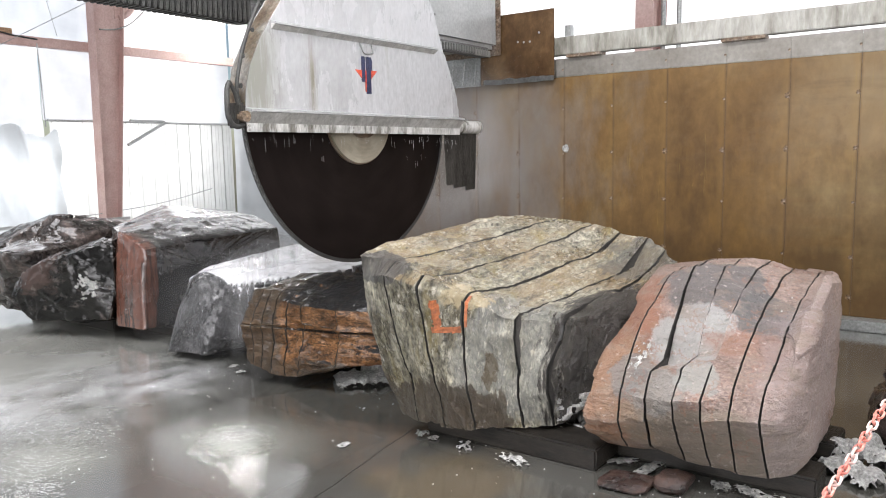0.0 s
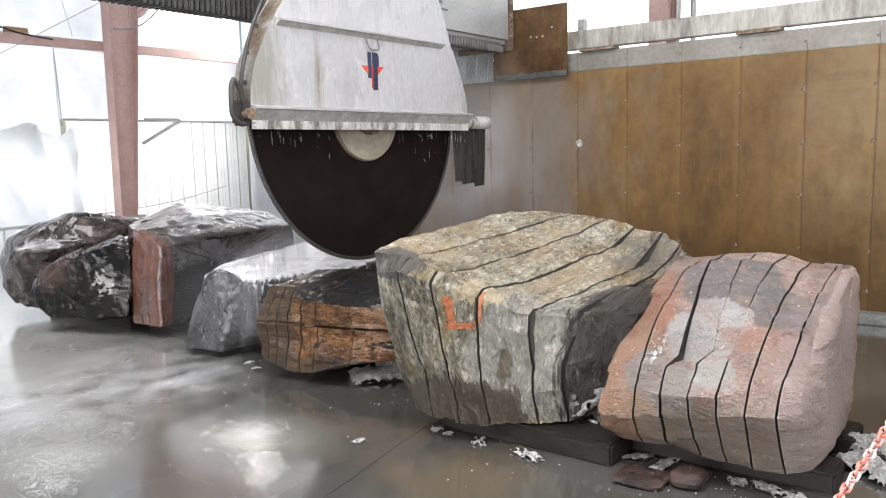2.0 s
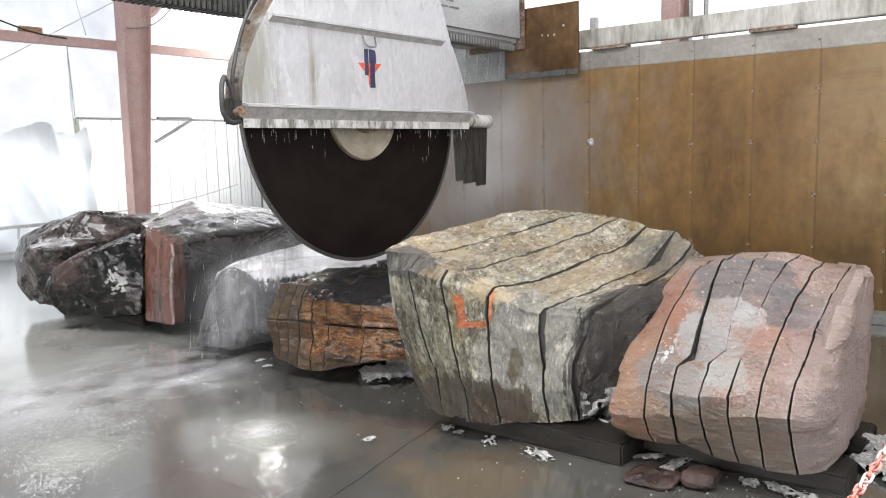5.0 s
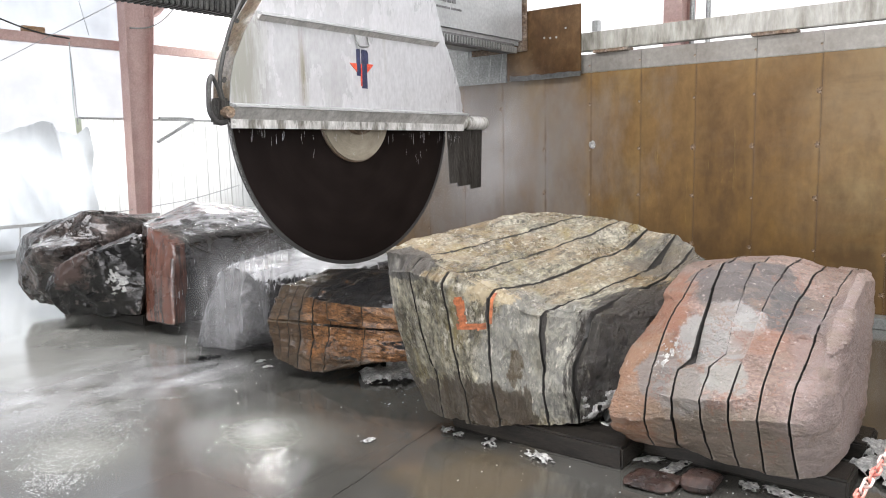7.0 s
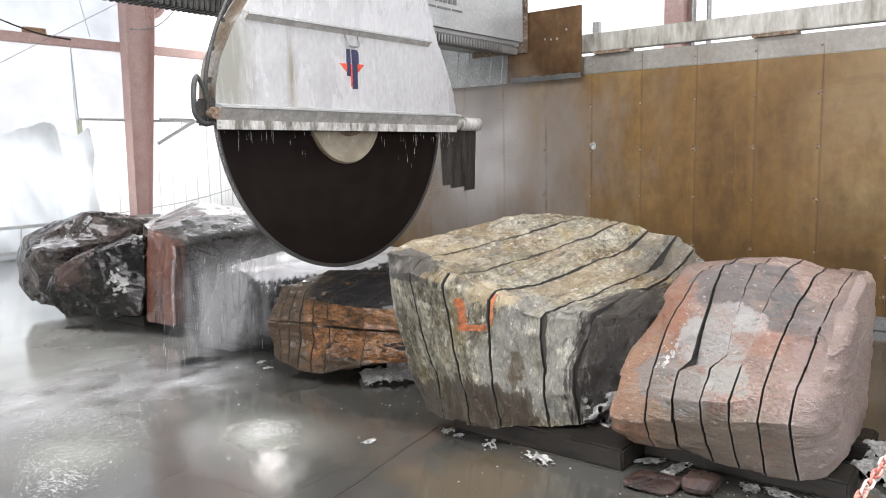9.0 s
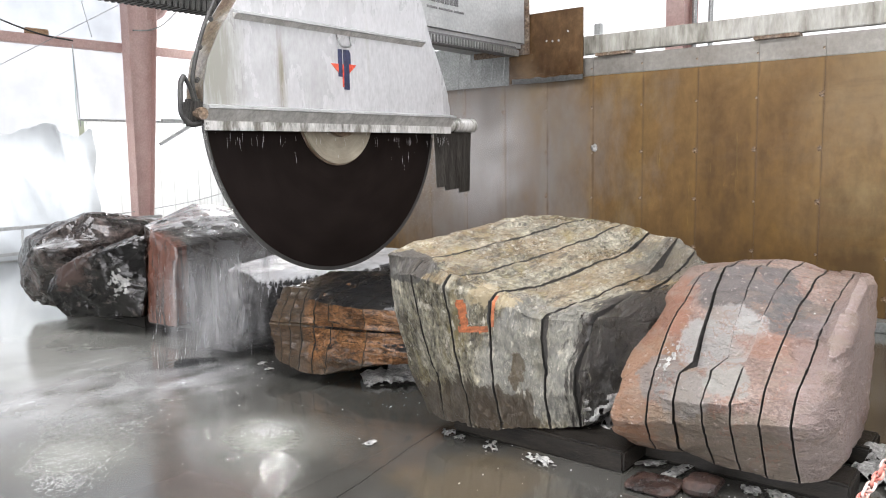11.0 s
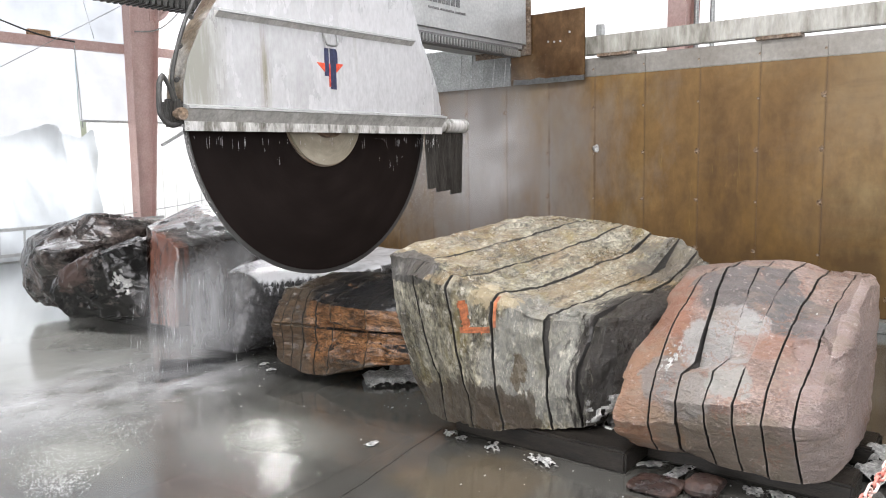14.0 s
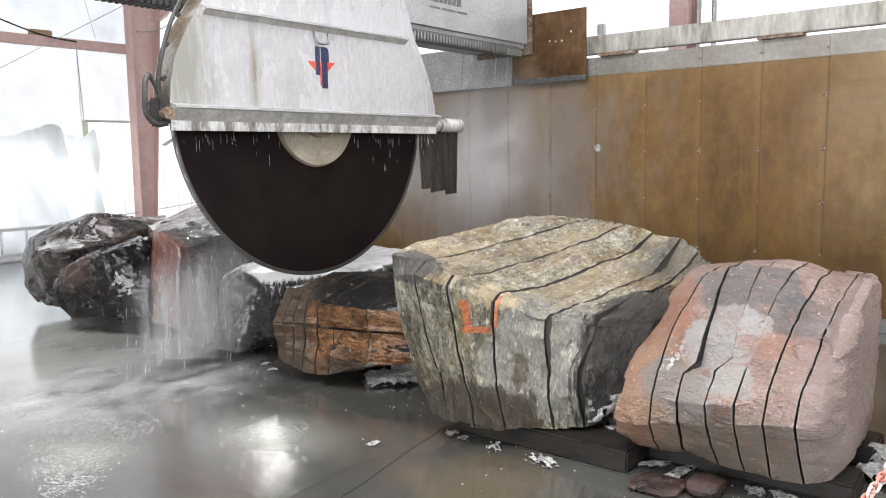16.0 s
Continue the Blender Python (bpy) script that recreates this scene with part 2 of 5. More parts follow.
layer(M_HOOD, (0.20, 0.18, 0.125), 9.0, 0.50, 0.95, 0, (5, 1, 0.25), 0.9, centre=(-0.70, -0.18, 0.22), radius=0.4, squash=(6.0, 1, 0.9))
layer(M_HOOD, (0.68, 0.68, 0.67), 5.0, 0.60, 0.72, 0, (5.0, 1, 0.3), 0.3)
M_PAINT = mat("plain_white_paint", [(0.32, 0.33, 0.325), (0.43, 0.44, 0.435)], 2, 0.3, 0.45, 0.05, 0.05, 30, grainy=0.15)
M_LIP = mat("wet_gutter", [(0.20, 0.195, 0.17), (0.45, 0.45, 0.43), (0.66, 0.66, 0.64)], 4, 0.2, 0.4, 0.1, 0.1, 30, (0.36, 0.6), stretch=(2, 1, 0.6), grainy=0.3)
M_UNDER = mat("dirty_gutter_face", [(0.34, 0.335, 0.31), (0.58, 0.575, 0.55)], 5, 0.3, 0.5, 0.1, 0.2, 30, stretch=(1.5, 1, 1), grainy=0.2)
M_BEIGE = mat("worn_flange", [(0.25, 0.22, 0.165), (0.40, 0.36, 0.28)], 4, 0.4, 0.6, grainy=0.2, mottle=0.2)
M_BLADE = mat("wet_dark_steel", [(0.009, 0.0068, 0.0062), (0.016, 0.012, 0.011)], 5, 0.3, 0.45, 0, 0.06, 60, grainy=0.2)
M_BLADE.node_tree.nodes["Principled BSDF"].inputs["Specular IOR Level"].default_value = 0.06
M_RIM = mat("diamond_segment", [(0.03, 0.03, 0.029), (0.06, 0.06, 0.057)], 8, 0.4, 0.5)
M_RUBBER = mat("black_rubber", [(0.02, 0.02, 0.02), (0.05, 0.05, 0.045)], 6, 0.35, 0.6)
M_FLAP = mat("wet_rubber_flap", [(0.02, 0.019, 0.017), (0.055, 0.052, 0.047)], 5, 0.3, 0.5, stretch=(3, 3, 0.4))
M_RUST = mat("rusty_steel", [(0.12, 0.07, 0.04), (0.22, 0.16, 0.11), (0.30, 0.26, 0.22)], 5, 0.5, 0.8, 0.2, mottle=0.4)
M_RIMPLATE = mat("rust_run_paint", [(0.13, 0.08, 0.045), (0.34, 0.28, 0.21), (0.52, 0.50, 0.46)], 4, 0.35, 0.6, 0.1, 0.2, 30, (0.34, 0.62), grainy=0.25, mottle=0.35)
M_BLUE = mat("navy_decal", [(0.012, 0.018, 0.06), (0.02, 0.028, 0.08)], 5, 0.4)
M_ORANGE = mat("red_decal", [(0.55, 0.06, 0.025), (0.65, 0.09, 0.04)], 5, 0.4)
M_SPRAY = mat("orange_spray_paint", [(0.28, 0.10, 0.045), (0.50, 0.155, 0.055)], 14, 0.6, grainy=0.5, mottle=0.3)
M_INK = mat("grey_lettering", [(0.10, 0.10, 0.10), (0.16, 0.16, 0.16)], 5, 0.5)
M_TIMBER = mat("wet_timber", [(0.010, 0.009, 0.008), (0.03, 0.026, 0.021)], 5, 0.3, 0.5, stretch=(6, 1, 6))
M_TIMBER.node_tree.nodes["Principled BSDF"].inputs["Specular IOR Level"].default_value = 0.2
M_FOAM = mat("white_slurry", [(0.27, 0.27, 0.255), (0.60, 0.60, 0.58)], 14, 0.35, 0.7, 0, 0.6, 60, mottle=0.3)
M_CHAIN = mat("red_plastic", [(0.58, 0.17, 0.13), (0.68, 0.28, 0.23)], 6, 0.4)
M_CHAINW = mat("pale_plastic", [(0.66, 0.48, 0.43), (0.74, 0.58, 0.54)], 6, 0.4)
# sawn faces, darker than the rock: the shade in the cuts is painted in
M_CUT = mat("shaded_cut", [(0.03, 0.03, 0.029), (0.06, 0.058, 0.054)], 3, 0.35, 0.55, 0, 0.15, 60)
M_WOOD = mat("raw_wood", [(0.25, 0.15, 0.08), (0.38, 0.25, 0.15)], 6, 0.7, stretch=(1, 6, 6))

M_BIG = mat("grey_green_stone", [(0.175, 0.158, 0.105), (0.335, 0.312, 0.228), (0.49, 0.462, 0.36)], 3.0, 0.16, 0.45, 0, 1.0, 40, (0.37, 0.61), stretch=(0.62, 1.5, 0.62), depth=0.028, grainy=0.75, mottle=0.62)
layer(M_BIG, (0.30, 0.205, 0.10), 2.2, 0.74, 0.94, 1.0, (0.45, 1.5, 1), 0.7)
layer(M_BIG, (0.13, 0.115, 0.085), 4.5, 0.58, 0.66, 0, (0.5, 3.2, 0.5), 0.65)
layer(M_BIG, (0.045, 0.040, 0.033), 12.0, 0.60, 0.64, 0, (0.30, 3.4, 0.45), 0.75)
layer(M_BIG, (0.34, 0.27, 0.10), 4.0, 0.54, 0.68, 0, (1, 1.6, 0.5), 0.6)
layer(M_BIG, (0.30, 0.305, 0.285), 3.0, 0.50, 0.60, 0, (1, 2, 0.5), 0.6, centre=(3.55, 2.05, 0.5), radius=0.45)
layer(M_BIG, (0.68, 0.64, 0.53), 22.0, 0.58, 0.64, 0, (0.7, 1.3, 0.5), 0.75)
layer(M_BIG, (0.52, 0.43, 0.27), 22.0, 0.50, 0.62, 0, fac=0.75, centre=(3.38, 2.30, 0.92), radius=0.15, squash=(1, 0.5, 2.0))
layer(M_BIG, (0.62, 0.59, 0.49), 7.0, 0.0, 0.007, 0, (0.6, 1.4, 0.5), 0.6, True)
layer(M_BIG, (0.085, 0.066, 0.045), 7.0, 0.50, 0.53, 0, (1, 1.4, 0.25), 0.88, centre=(3.38, 2.56, 0.12), radius=0.28, squash=(1, 0.6, 1.0))
layer(M_BIG, (0.11, 0.085, 0.05), 6.0, 0.50, 0.54, 0, (1, 1, 0.4), 0.85, centre=(3.40, 2.20, 0.50), radius=0.10, squash=(1, 1.6, 0.7))
layer(M_BIG, (0.085, 0.064, 0.04), 6.0, 0.49, 0.53, 0, (1, 1.4, 0.3), 0.85, centre=(3.45, 2.30, 0.20), radius=0.19)
# near-black colour over the boulder's right end
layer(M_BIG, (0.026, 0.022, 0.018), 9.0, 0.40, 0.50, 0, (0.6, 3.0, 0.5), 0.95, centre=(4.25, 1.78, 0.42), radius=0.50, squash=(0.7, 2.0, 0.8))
layer(M_BIG, (0.060, 0.058, 0.056), 6.0, 0.50, 0.55, 0, fac=0.85, centre=(3.14, 2.70, 1.10), radius=0.15, squash=(1, 0.75, 1.4))
layer(M_BIG, (0.10, 0.10, 0.095), 5.0, 0.50, 0.56, 0, (0.6, 1.5, 1), 0.6, centre=(5.25, 2.0, 0.95), radius=0.34, squash=(0.8, 1, 1))
M_PINK = mat("pink_granite", [(0.158, 0.102, 0.080), (0.251, 0.178, 0.147), (0.339, 0.259, 0.224)], 2.4, 0.28, 0.55, 0, 0.9, 55, (0.32, 0.64), stretch=(1, 0.8, 1.5), depth=0.020, grainy=0.42, mottle=0.26)
# olive-brown lower front, with the shade under its nose put into the colour
layer(M_PINK, (0.185, 0.155, 0.115), 4.0, 0.44, 0.60, 0, (0.6, 0.6, 2.4), 0.8, centre=(3.64, 1.15, 0.22), radius=0.42, squash=(1, 0.45, 2.0))
layer(M_PINK, (0.235, 0.105, 0.06), 3.0, 0.46, 0.58, 0, (1, 1, 1.4), 0.85, centre=(3.95, 1.68, 0.62), radius=0.52, squash=(1, 1.9, 0.7))
layer(M_PINK, (0.27, 0.17, 0.10), 6.0, 0.56, 0.68, 0, (1.6, 1, 0.5), 0.55, centre=(3.75, 1.62, 0.4), radius=0.42)
layer(M_PINK, (0.105, 0.10, 0.097), 4.0, 0.47, 0.52, 0, fac=0.85, centre=(4.26, 1.22, 0.95), radius=0.22, squash=(0.8, 0.8, 0.9))
layer(M_PINK, (0.095, 0.092, 0.09), 4.0, 0.47, 0.52, 0, fac=0.85, centre=(4.12, 0.93, 0.84), radius=0.17, squash=(0.8, 0.9, 1))
layer(M_PINK, (0.32, 0.315, 0.30), 4.0, 0.49, 0.55, 0, fac=0.92, centre=(3.93, 1.27, 0.68), radius=0.20, squash=(0.9, 1, 0.9))
layer(M_PINK, (0.36, 0.355, 0.34), 4.0, 0.49, 0.55, 0, fac=0.85, centre=(3.95, 1.12, 0.74), radius=0.11)
layer(M_PINK, (0.25, 0.235, 0.215), 5.0, 0.49, 0.54, 0, fac=0.85, centre=(3.60, 1.31, 0.49), radius=0.13, squash=(1, 0.7, 1))
layer(M_PINK, (0.30, 0.30, 0.275), 5.0, 0.49, 0.54, 0, fac=0.8, centre=(3.64, 1.13, 0.57), radius=0.11)
layer(M_PINK, (0.19, 0.18, 0.17), 5.0, 0.49, 0.55, 0, fac=0.8, centre=(3.70, 1.47, 0.50), radius=0.13)
layer(M_PINK, (0.28, 0.15, 0.10), 4.0, 0.50, 0.66, 0, (1, 0.6, 1), 0.55, centre=(3.88, 0.98, 0.70), radius=0.13, squash=(1, 0.42, 1.5))
layer(M_PINK, (0.27, 0.13, 0.08), 1.6, 0.0, 0.010, 0, (1, 1, 1), 0.55, True)
layer(M_PINK, (0.31, 0.25, 0.237), 3.0, 0.44, 0.62, 0, fac=0.6, centre=(4.0, 0.67, 0.55), radius=0.5, squash=(0.7, 2.4, 0.8))
layer(M_PINK, (0.25, 0.195, 0.155), 6.0, 0.52, 0.62, 0, (1, 0.8, 2.5), 0.6)
layer(M_PINK, (0.60, 0.52, 0.48), 34.0, 0.60, 0.68, 0, fac=0.5)
layer(M_PINK, (0.12, 0.085, 0.07), 30.0, 0.62, 0.72, 0, (1, 1, 0.6), 0.4)
M_BROWN = mat("rust_brown_stone", [(0.061, 0.036, 0.021), (0.180, 0.087, 0.036), (0.259, 0.136, 0.063)], 2.6, 0.2, 0.45, 0, 0.7, 46, (0.34, 0.60), stretch=(1, 1, 1.6), depth=0.02, grainy=0.55, mottle=0.55)
layer(M_BROWN, (0.010, 0.010, 0.010), 4, 0.66, 0.74, 1.0)
# darker colour on the boulder's left face
layer(M_BROWN, (0.062, 0.047, 0.032), 3, 0.40, 0.56, 0, (1, 2.5, 0.6), 0.85, centre=(3.7, 4.52, 0.36), radius=0.36, squash=(0.5, 1.6, 0.5))
# darker colour along its foot
layer(M_BROWN, (0.055, 0.043, 0.030), 3, 0.48, 0.60, 0, fac=0.8, centre=(3.7, 4.0, 0.06), radius=0.22, squash=(0.6, 0.35, 1.3))
layer(M_BROWN, (0.016, 0.013, 0.010), 2.4, 0.0, 0.016, 0, (0.7, 0.7, 3.0), 0.9, True)
layer(M_BROWN, (0.26, 0.20, 0.13), 5.0, 0.66, 0.76, 0, (1, 1, 2.0), 0.4)
M_DARK = mat("dark_wet_stone", [(0.003, 0.003, 0.003), (0.008, 0.0076, 0.007), (0.024, 0.021, 0.019)], 2.4, 0.08, 0.25, 0, 0.25, 18, (0.38, 0.7), depth=0.012, grainy=0.4, mottle=0.5)
M_DARK.node_tree.nodes["Principled BSDF"].inputs["Specular IOR Level"].default_value = 0.22
layer(M_DARK, (0.085, 0.058, 0.05), 7.0, 0.46, 0.72, 0, (1, 0.6, 1.5), 0.75, centre=(3.48, 7.42, 0.70), radius=0.30)
layer(M_DARK, (0.20, 0.175, 0.16), 9.0, 0.58, 0.70, 0, (1.6, 0.5, 1.0), 0.6)

M_TALL = mat("dark_sawn_block", [(0.010, 0.010, 0.010), (0.024, 0.024, 0.024), (0.052, 0.05, 0.048)], 2.5, 0.12, 0.34, 0, 0.35, 26, depth=0.012, grainy=0.4, mottle=0.5)
layer(M_TALL, (0.15, 0.065, 0.045), 4.0, 0.40, 0.56, 0, (2, 2, 0.3), 0.9, centre=(3.86, 6.56, 0.55), radius=0.5, squash=(2.5, 1, 0.7))
layer(M_TALL, (0.035, 0.026, 0.023), 7.0, 0.52, 0.62, 0, (3, 3, 0.22), 0.8)
M_GREY = mat("grey_wet_stone", [(0.02, 0.02, 0.02), (0.045, 0.045, 0.046), (0.10, 0.10, 0.102)], 3, 0.18, 0.4, 0, 0.9, 40, depth=0.02, grainy=0.6, mottle=0.6)
M_OFFCUT = mat("red_brown_offcut", [(0.010, 0.007, 0.006), (0.030, 0.016, 0.012), (0.060, 0.034, 0.025)], 5, 0.2, 0.4, 0, 0.5, 40, grainy=0.4, mottle=0.4)
M_FAR = mat("brown_grey_stone", [(0.010, 0.008, 0.007), (0.038, 0.029, 0.025), (0.13, 0.10, 0.088)], 5, 0.15, 0.4, 0, 0.4, 24, (0.38, 0.66), depth=0.015, grainy=0.5, mottle=0.6)


for m_, s_ in ((M_FLAP, 0.15), (M_BROWN, 0.12), (M_FAR, 0.25), (M_GREY, 0.3)):
    m_.node_tree.nodes["Principled BSDF"].inputs["Specular IOR Level"].default_value = s_


cleave(M_BIG, 6.0, (0.4, 2.2, 0.55), 0.022, 1.0)
cleave(M_PINK, 6.0, (1.0, 0.7, 2.2), 0.006, 0.7)
cleave(M_BROWN, 6.0, (0.7, 0.8, 2.6), 0.012, 0.9)
cleave(M_DARK, 4.0, (1, 1, 1), 0.012, 0.8)
cleave(M_FAR, 4.0, (1, 1, 1.4), 0.012, 0.8)
cleave(M_GREY, 7.0, (1, 1, 0.8), 0.012, 0.8)


def chipped(m, colour, fac):
    """Fresh pale stone along chipped edges."""
    N, L = m.node_tree.nodes, m.node_tree.links
    b = N["Principled BSDF"]
    was = b.inputs["Base Color"].links[0].from_socket
    g, r, mx = N.new("ShaderNodeNewGeometry"), N.new("ShaderNodeMapRange"), N.new("ShaderNodeMix")
    r.inputs[1].default_value, r.inputs[2].default_value, r.inputs[4].default_value = 0.545, 0.64, fac
    mx.data_type = "RGBA"
    mx.inputs[7].default_value = (*colour, 1)
    L.new(g.outputs["Pointiness"], r.inputs[0])
    L.new(r.outputs[0], mx.inputs[0])
    L.new(was, mx.inputs[6])
    L.new(mx.outputs[2], b.inputs["Base Color"])


for m_, c_, f_ in ((M_BIG, (0.58, 0.55, 0.44), 0.7), (M_PINK, (0.62, 0.52, 0.48), 0.6), (M_BROWN, (0.30, 0.19, 0.10), 0.35), (M_FAR, (0.30, 0.27, 0.24), 0.6), (M_TALL, (0.20, 0.19, 0.185), 0.5), (M_GREY, (0.28, 0.28, 0.28), 0.6), (M_DARK, (0.30, 0.27, 0.25), 0.7)):
    chipped(m_, c_, f_)


def wet(m, weight, rough):
    """A film of water over a stone."""
    N, L = m.node_tree.nodes, m.node_tree.links
    b = N["Principled BSDF"]
    b.inputs["Coat Weight"].default_value, b.inputs["Coat Roughness"].default_value = weight, rough
    if rough > 0.07:
        L.new(b.inputs["Normal"].links[0].from_socket, b.inputs["Coat Normal"])


for m_, w_, r_ in ((M_TALL, 0.9, 0.05), (M_DARK, 0.5, 0.04), (M_GREY, 0.7, 0.06), (M_BROWN, 0.3, 0.06), (M_FAR, 0.6, 0.05), (M_BIG, 0.55, 0.12), (M_PINK, 0.3, 0.15)):
    wet(m_, w_, r_)


def spray_material(name, low, high, fac, stretch):
    """White water torn into streaks with clear gaps between."""
    m = bpy.data.materials.new(name)
    m.use_nodes = True
    N, L = m.node_tree.nodes, m.node_tree.links
    b = N["Principled BSDF"]
    b.inputs["Base Color"].default_value, b.inputs["Roughness"].default_value = (0.80, 0.81, 0.82, 1), 0.5
    tc, mp, nz, r = N.new("ShaderNodeTexCoord"), N.new("ShaderNodeMapping"), N.new("ShaderNodeTexNoise"), N.new("ShaderNodeMapRange")
    mp.inputs["Scale"].default_value = stretch
    nz.inputs["Scale"].default_value, nz.inputs["Detail"].default_value = 5, 5
    r.inputs[1].default_value, r.inputs[2].default_value, r.inputs[4].default_value = low, high, fac
    L.new(tc.outputs["Object"], mp.inputs[0])
    L.new(mp.outputs[0], nz.inputs["Vector"])
    L.new(nz.outputs[0], r.inputs[0])
    at, mu = N.new("ShaderNodeAttribute"), N.new("ShaderNodeMath")
    at.attribute_name, mu.operation = "fade", "MULTIPLY"
    L.new(r.outputs[0], mu.inputs[0])
    L.new(at.outputs["Fac"], mu.inputs[1])
    L.new(mu.outputs[0], b.inputs["Alpha"])
    return m


M_FALL = spray_material("falling_water", 0.18, 0.90, 0.56, (2.4, 2.4, 0.16))
M_WASH = spray_material("foamy_water", 0.34, 0.90, 0.5, (0.5, 0.9, 1))
# white colour stands in for the back wall's reflection in the water
M_SHEET = spray_material("pale_water_sheen", 0.0, 0.45, 0.95, (1, 1, 1))
M_SHEET.node_tree.nodes["Principled BSDF"].inputs["Base Color"].default_value = (0.88, 0.89, 0.91, 1)
M_SHEET.node_tree.nodes["Principled BSDF"].inputs["Roughness"].default_value = 0.25
M_GLAZE = spray_material("running_water", 0.25, 0.75, 0.62, (1.2, 2.4, 1))
M_GLAZE.node_tree.nodes["Principled BSDF"].inputs["Roughness"].default_value = 0.1
M_MIST = spray_material("fine_mist", 0.10, 0.85, 0.34, (0.6, 0.6, 0.5))
M_RIPPLE = mat("rippled_water", [(0.22, 0.225, 0.20), (0.28, 0.285, 0.255)], 3, 0.03, 0.06, 0, 0.45, 30, depth=0.010, grainy=0.1)
thin = M_RIPPLE.node_tree.nodes.new("ShaderNodeAttribute")
thin.attribute_name = "fade"
M_RIPPLE.node_tree.links.new(thin.outputs["Fac"], M_RIPPLE.node_tree.nodes["Principled BSDF"].inputs["Alpha"])
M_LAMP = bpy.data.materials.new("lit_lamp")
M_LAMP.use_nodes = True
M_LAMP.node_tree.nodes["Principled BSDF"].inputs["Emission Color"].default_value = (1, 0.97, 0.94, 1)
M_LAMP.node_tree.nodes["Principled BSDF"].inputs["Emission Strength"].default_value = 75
# white for falling drops, and for the glints painted on the floor water
M_DROP_GLINT = mat("white_drops_glints", [(0.72, 0.73, 0.74), (0.82, 0.83, 0.84)], 8, 0.3)


# ---- building blocks ----
def thing(name, m=None, label="", category="", group="", kind=""):
    ob = new(name)
    ob.empty_display_size = 0.1
    if m is not None:
        ob.matrix_world = m
    return tagged(ob, label, category, group, kind)


def mesh(name, bm, *mats, smooth=False, sharp=None):
    me = bpy.data.meshes.new(name)
    if smooth:
        for f in bm.faces:
            f.smooth = True
        if sharp:
            for e in bm.edges:
                if len(e.link_faces) == 2 and e.calc_face_angle(0) > radians(sharp):
                    e.smooth = False
    bm.to_mesh(me)
    bm.free()
    for m in mats:
        me.materials.append(m)
    return me


def part(name, bm, material, parent, label="", smooth=False, sharp=None):
    ob = new(name, mesh(name, bm, *(material if isinstance(material, (list, tuple)) else (material,)), smooth=smooth, sharp=sharp))
    ob.parent = parent
    return tagged(ob, label)


def box(x0, x1, y0, y1, z0, z1, bevel=0.0, bm=None):
    bm = bm or bmesh.new()
    m = Matrix.LocRotScale(((x0 + x1) / 2, (y0 + y1) / 2, (z0 + z1) / 2), None, (abs(x1 - x0), abs(y1 - y0), abs(z1 - z0)))
    r = bmesh.ops.create_cube(bm, size=1, matrix=m)
    if bevel:
        bmesh.ops.bevel(bm, geom=list({e for v in r["verts"] for e in v.link_edges}), offset=bevel, segments=2, affect="EDGES")
    return bm


def cyl(a, b, r, bm=None, n=16, r2=None):
    bm = bm or bmesh.new()
    a, b = Vector(a), Vector(b)
    m = Matrix.Translation((a + b) / 2) @ (b - a).to_track_quat("Z", "Y").to_matrix().to_4x4()
    bmesh.ops.create_cone(bm, cap_ends=True, segments=n, radius1=r, radius2=r if r2 is None else r2, depth=(b - a).length, matrix=m)
    return bm


def prism(outline, y0, y1, bm=None):
    """A plate: an outline in x and z, drawn out from y0 to y1."""
    bm = bm or bmesh.new()
    a = [bm.verts.new((x, y0, z)) for x, z in outline]
    b = [bm.verts.new((x, y1, z)) for x, z in outline]
    n = len(a)
    bm.faces.new(a)
    bm.faces.new(b[::-1])
    for i in range(n):
        bm.faces.new((a[i], b[i], b[(i + 1) % n], a[(i + 1) % n]))
    bmesh.ops.recalc_face_normals(bm, faces=bm.faces[:])
    return bm


def tube(points, r, bm=None, n=10):
    """A bent pipe or hose through points."""
    bm = bm or bmesh.new()
    P = [Vector(p) for p in points]
    fine = []
    for i in range(len(P) - 1):
        p0, p1, p2, p3 = P[max(i - 1, 0)], P[i], P[i + 1], P[min(i + 2, len(P) - 1)]
        for k in range(6):
            u = k / 6
            fine.append(0.5 * (2 * p1 + (p2 - p0) * u + (2 * p0 - 5 * p1 + 4 * p2 - p3) * u * u + (3 * p1 - p0 - 3 * p2 + p3) * u ** 3))
    fine.append(P[-1])
    rings = []
    up = Vector((0.13, 0.99, 0.07))
    for i, p in enumerate(fine):
        d = (fine[min(i + 1, len(fine) - 1)] - fine[max(i - 1, 0)]).normalized()
        s = d.cross(up).normalized()
        q = s.cross(d)
        rings.append([bm.verts.new(p + (s * math.cos(a) + q * math.sin(a)) * r) for a in (2 * math.pi * k / n for k in range(n))])
    for a, b in zip(rings, rings[1:]):
        for k in range(n):
            bm.faces.new((a[k], a[(k + 1) % n], b[(k + 1) % n], b[k]))
    bm.faces.new(rings[0][::-1])
    bm.faces.new(rings[-1])
    return bm


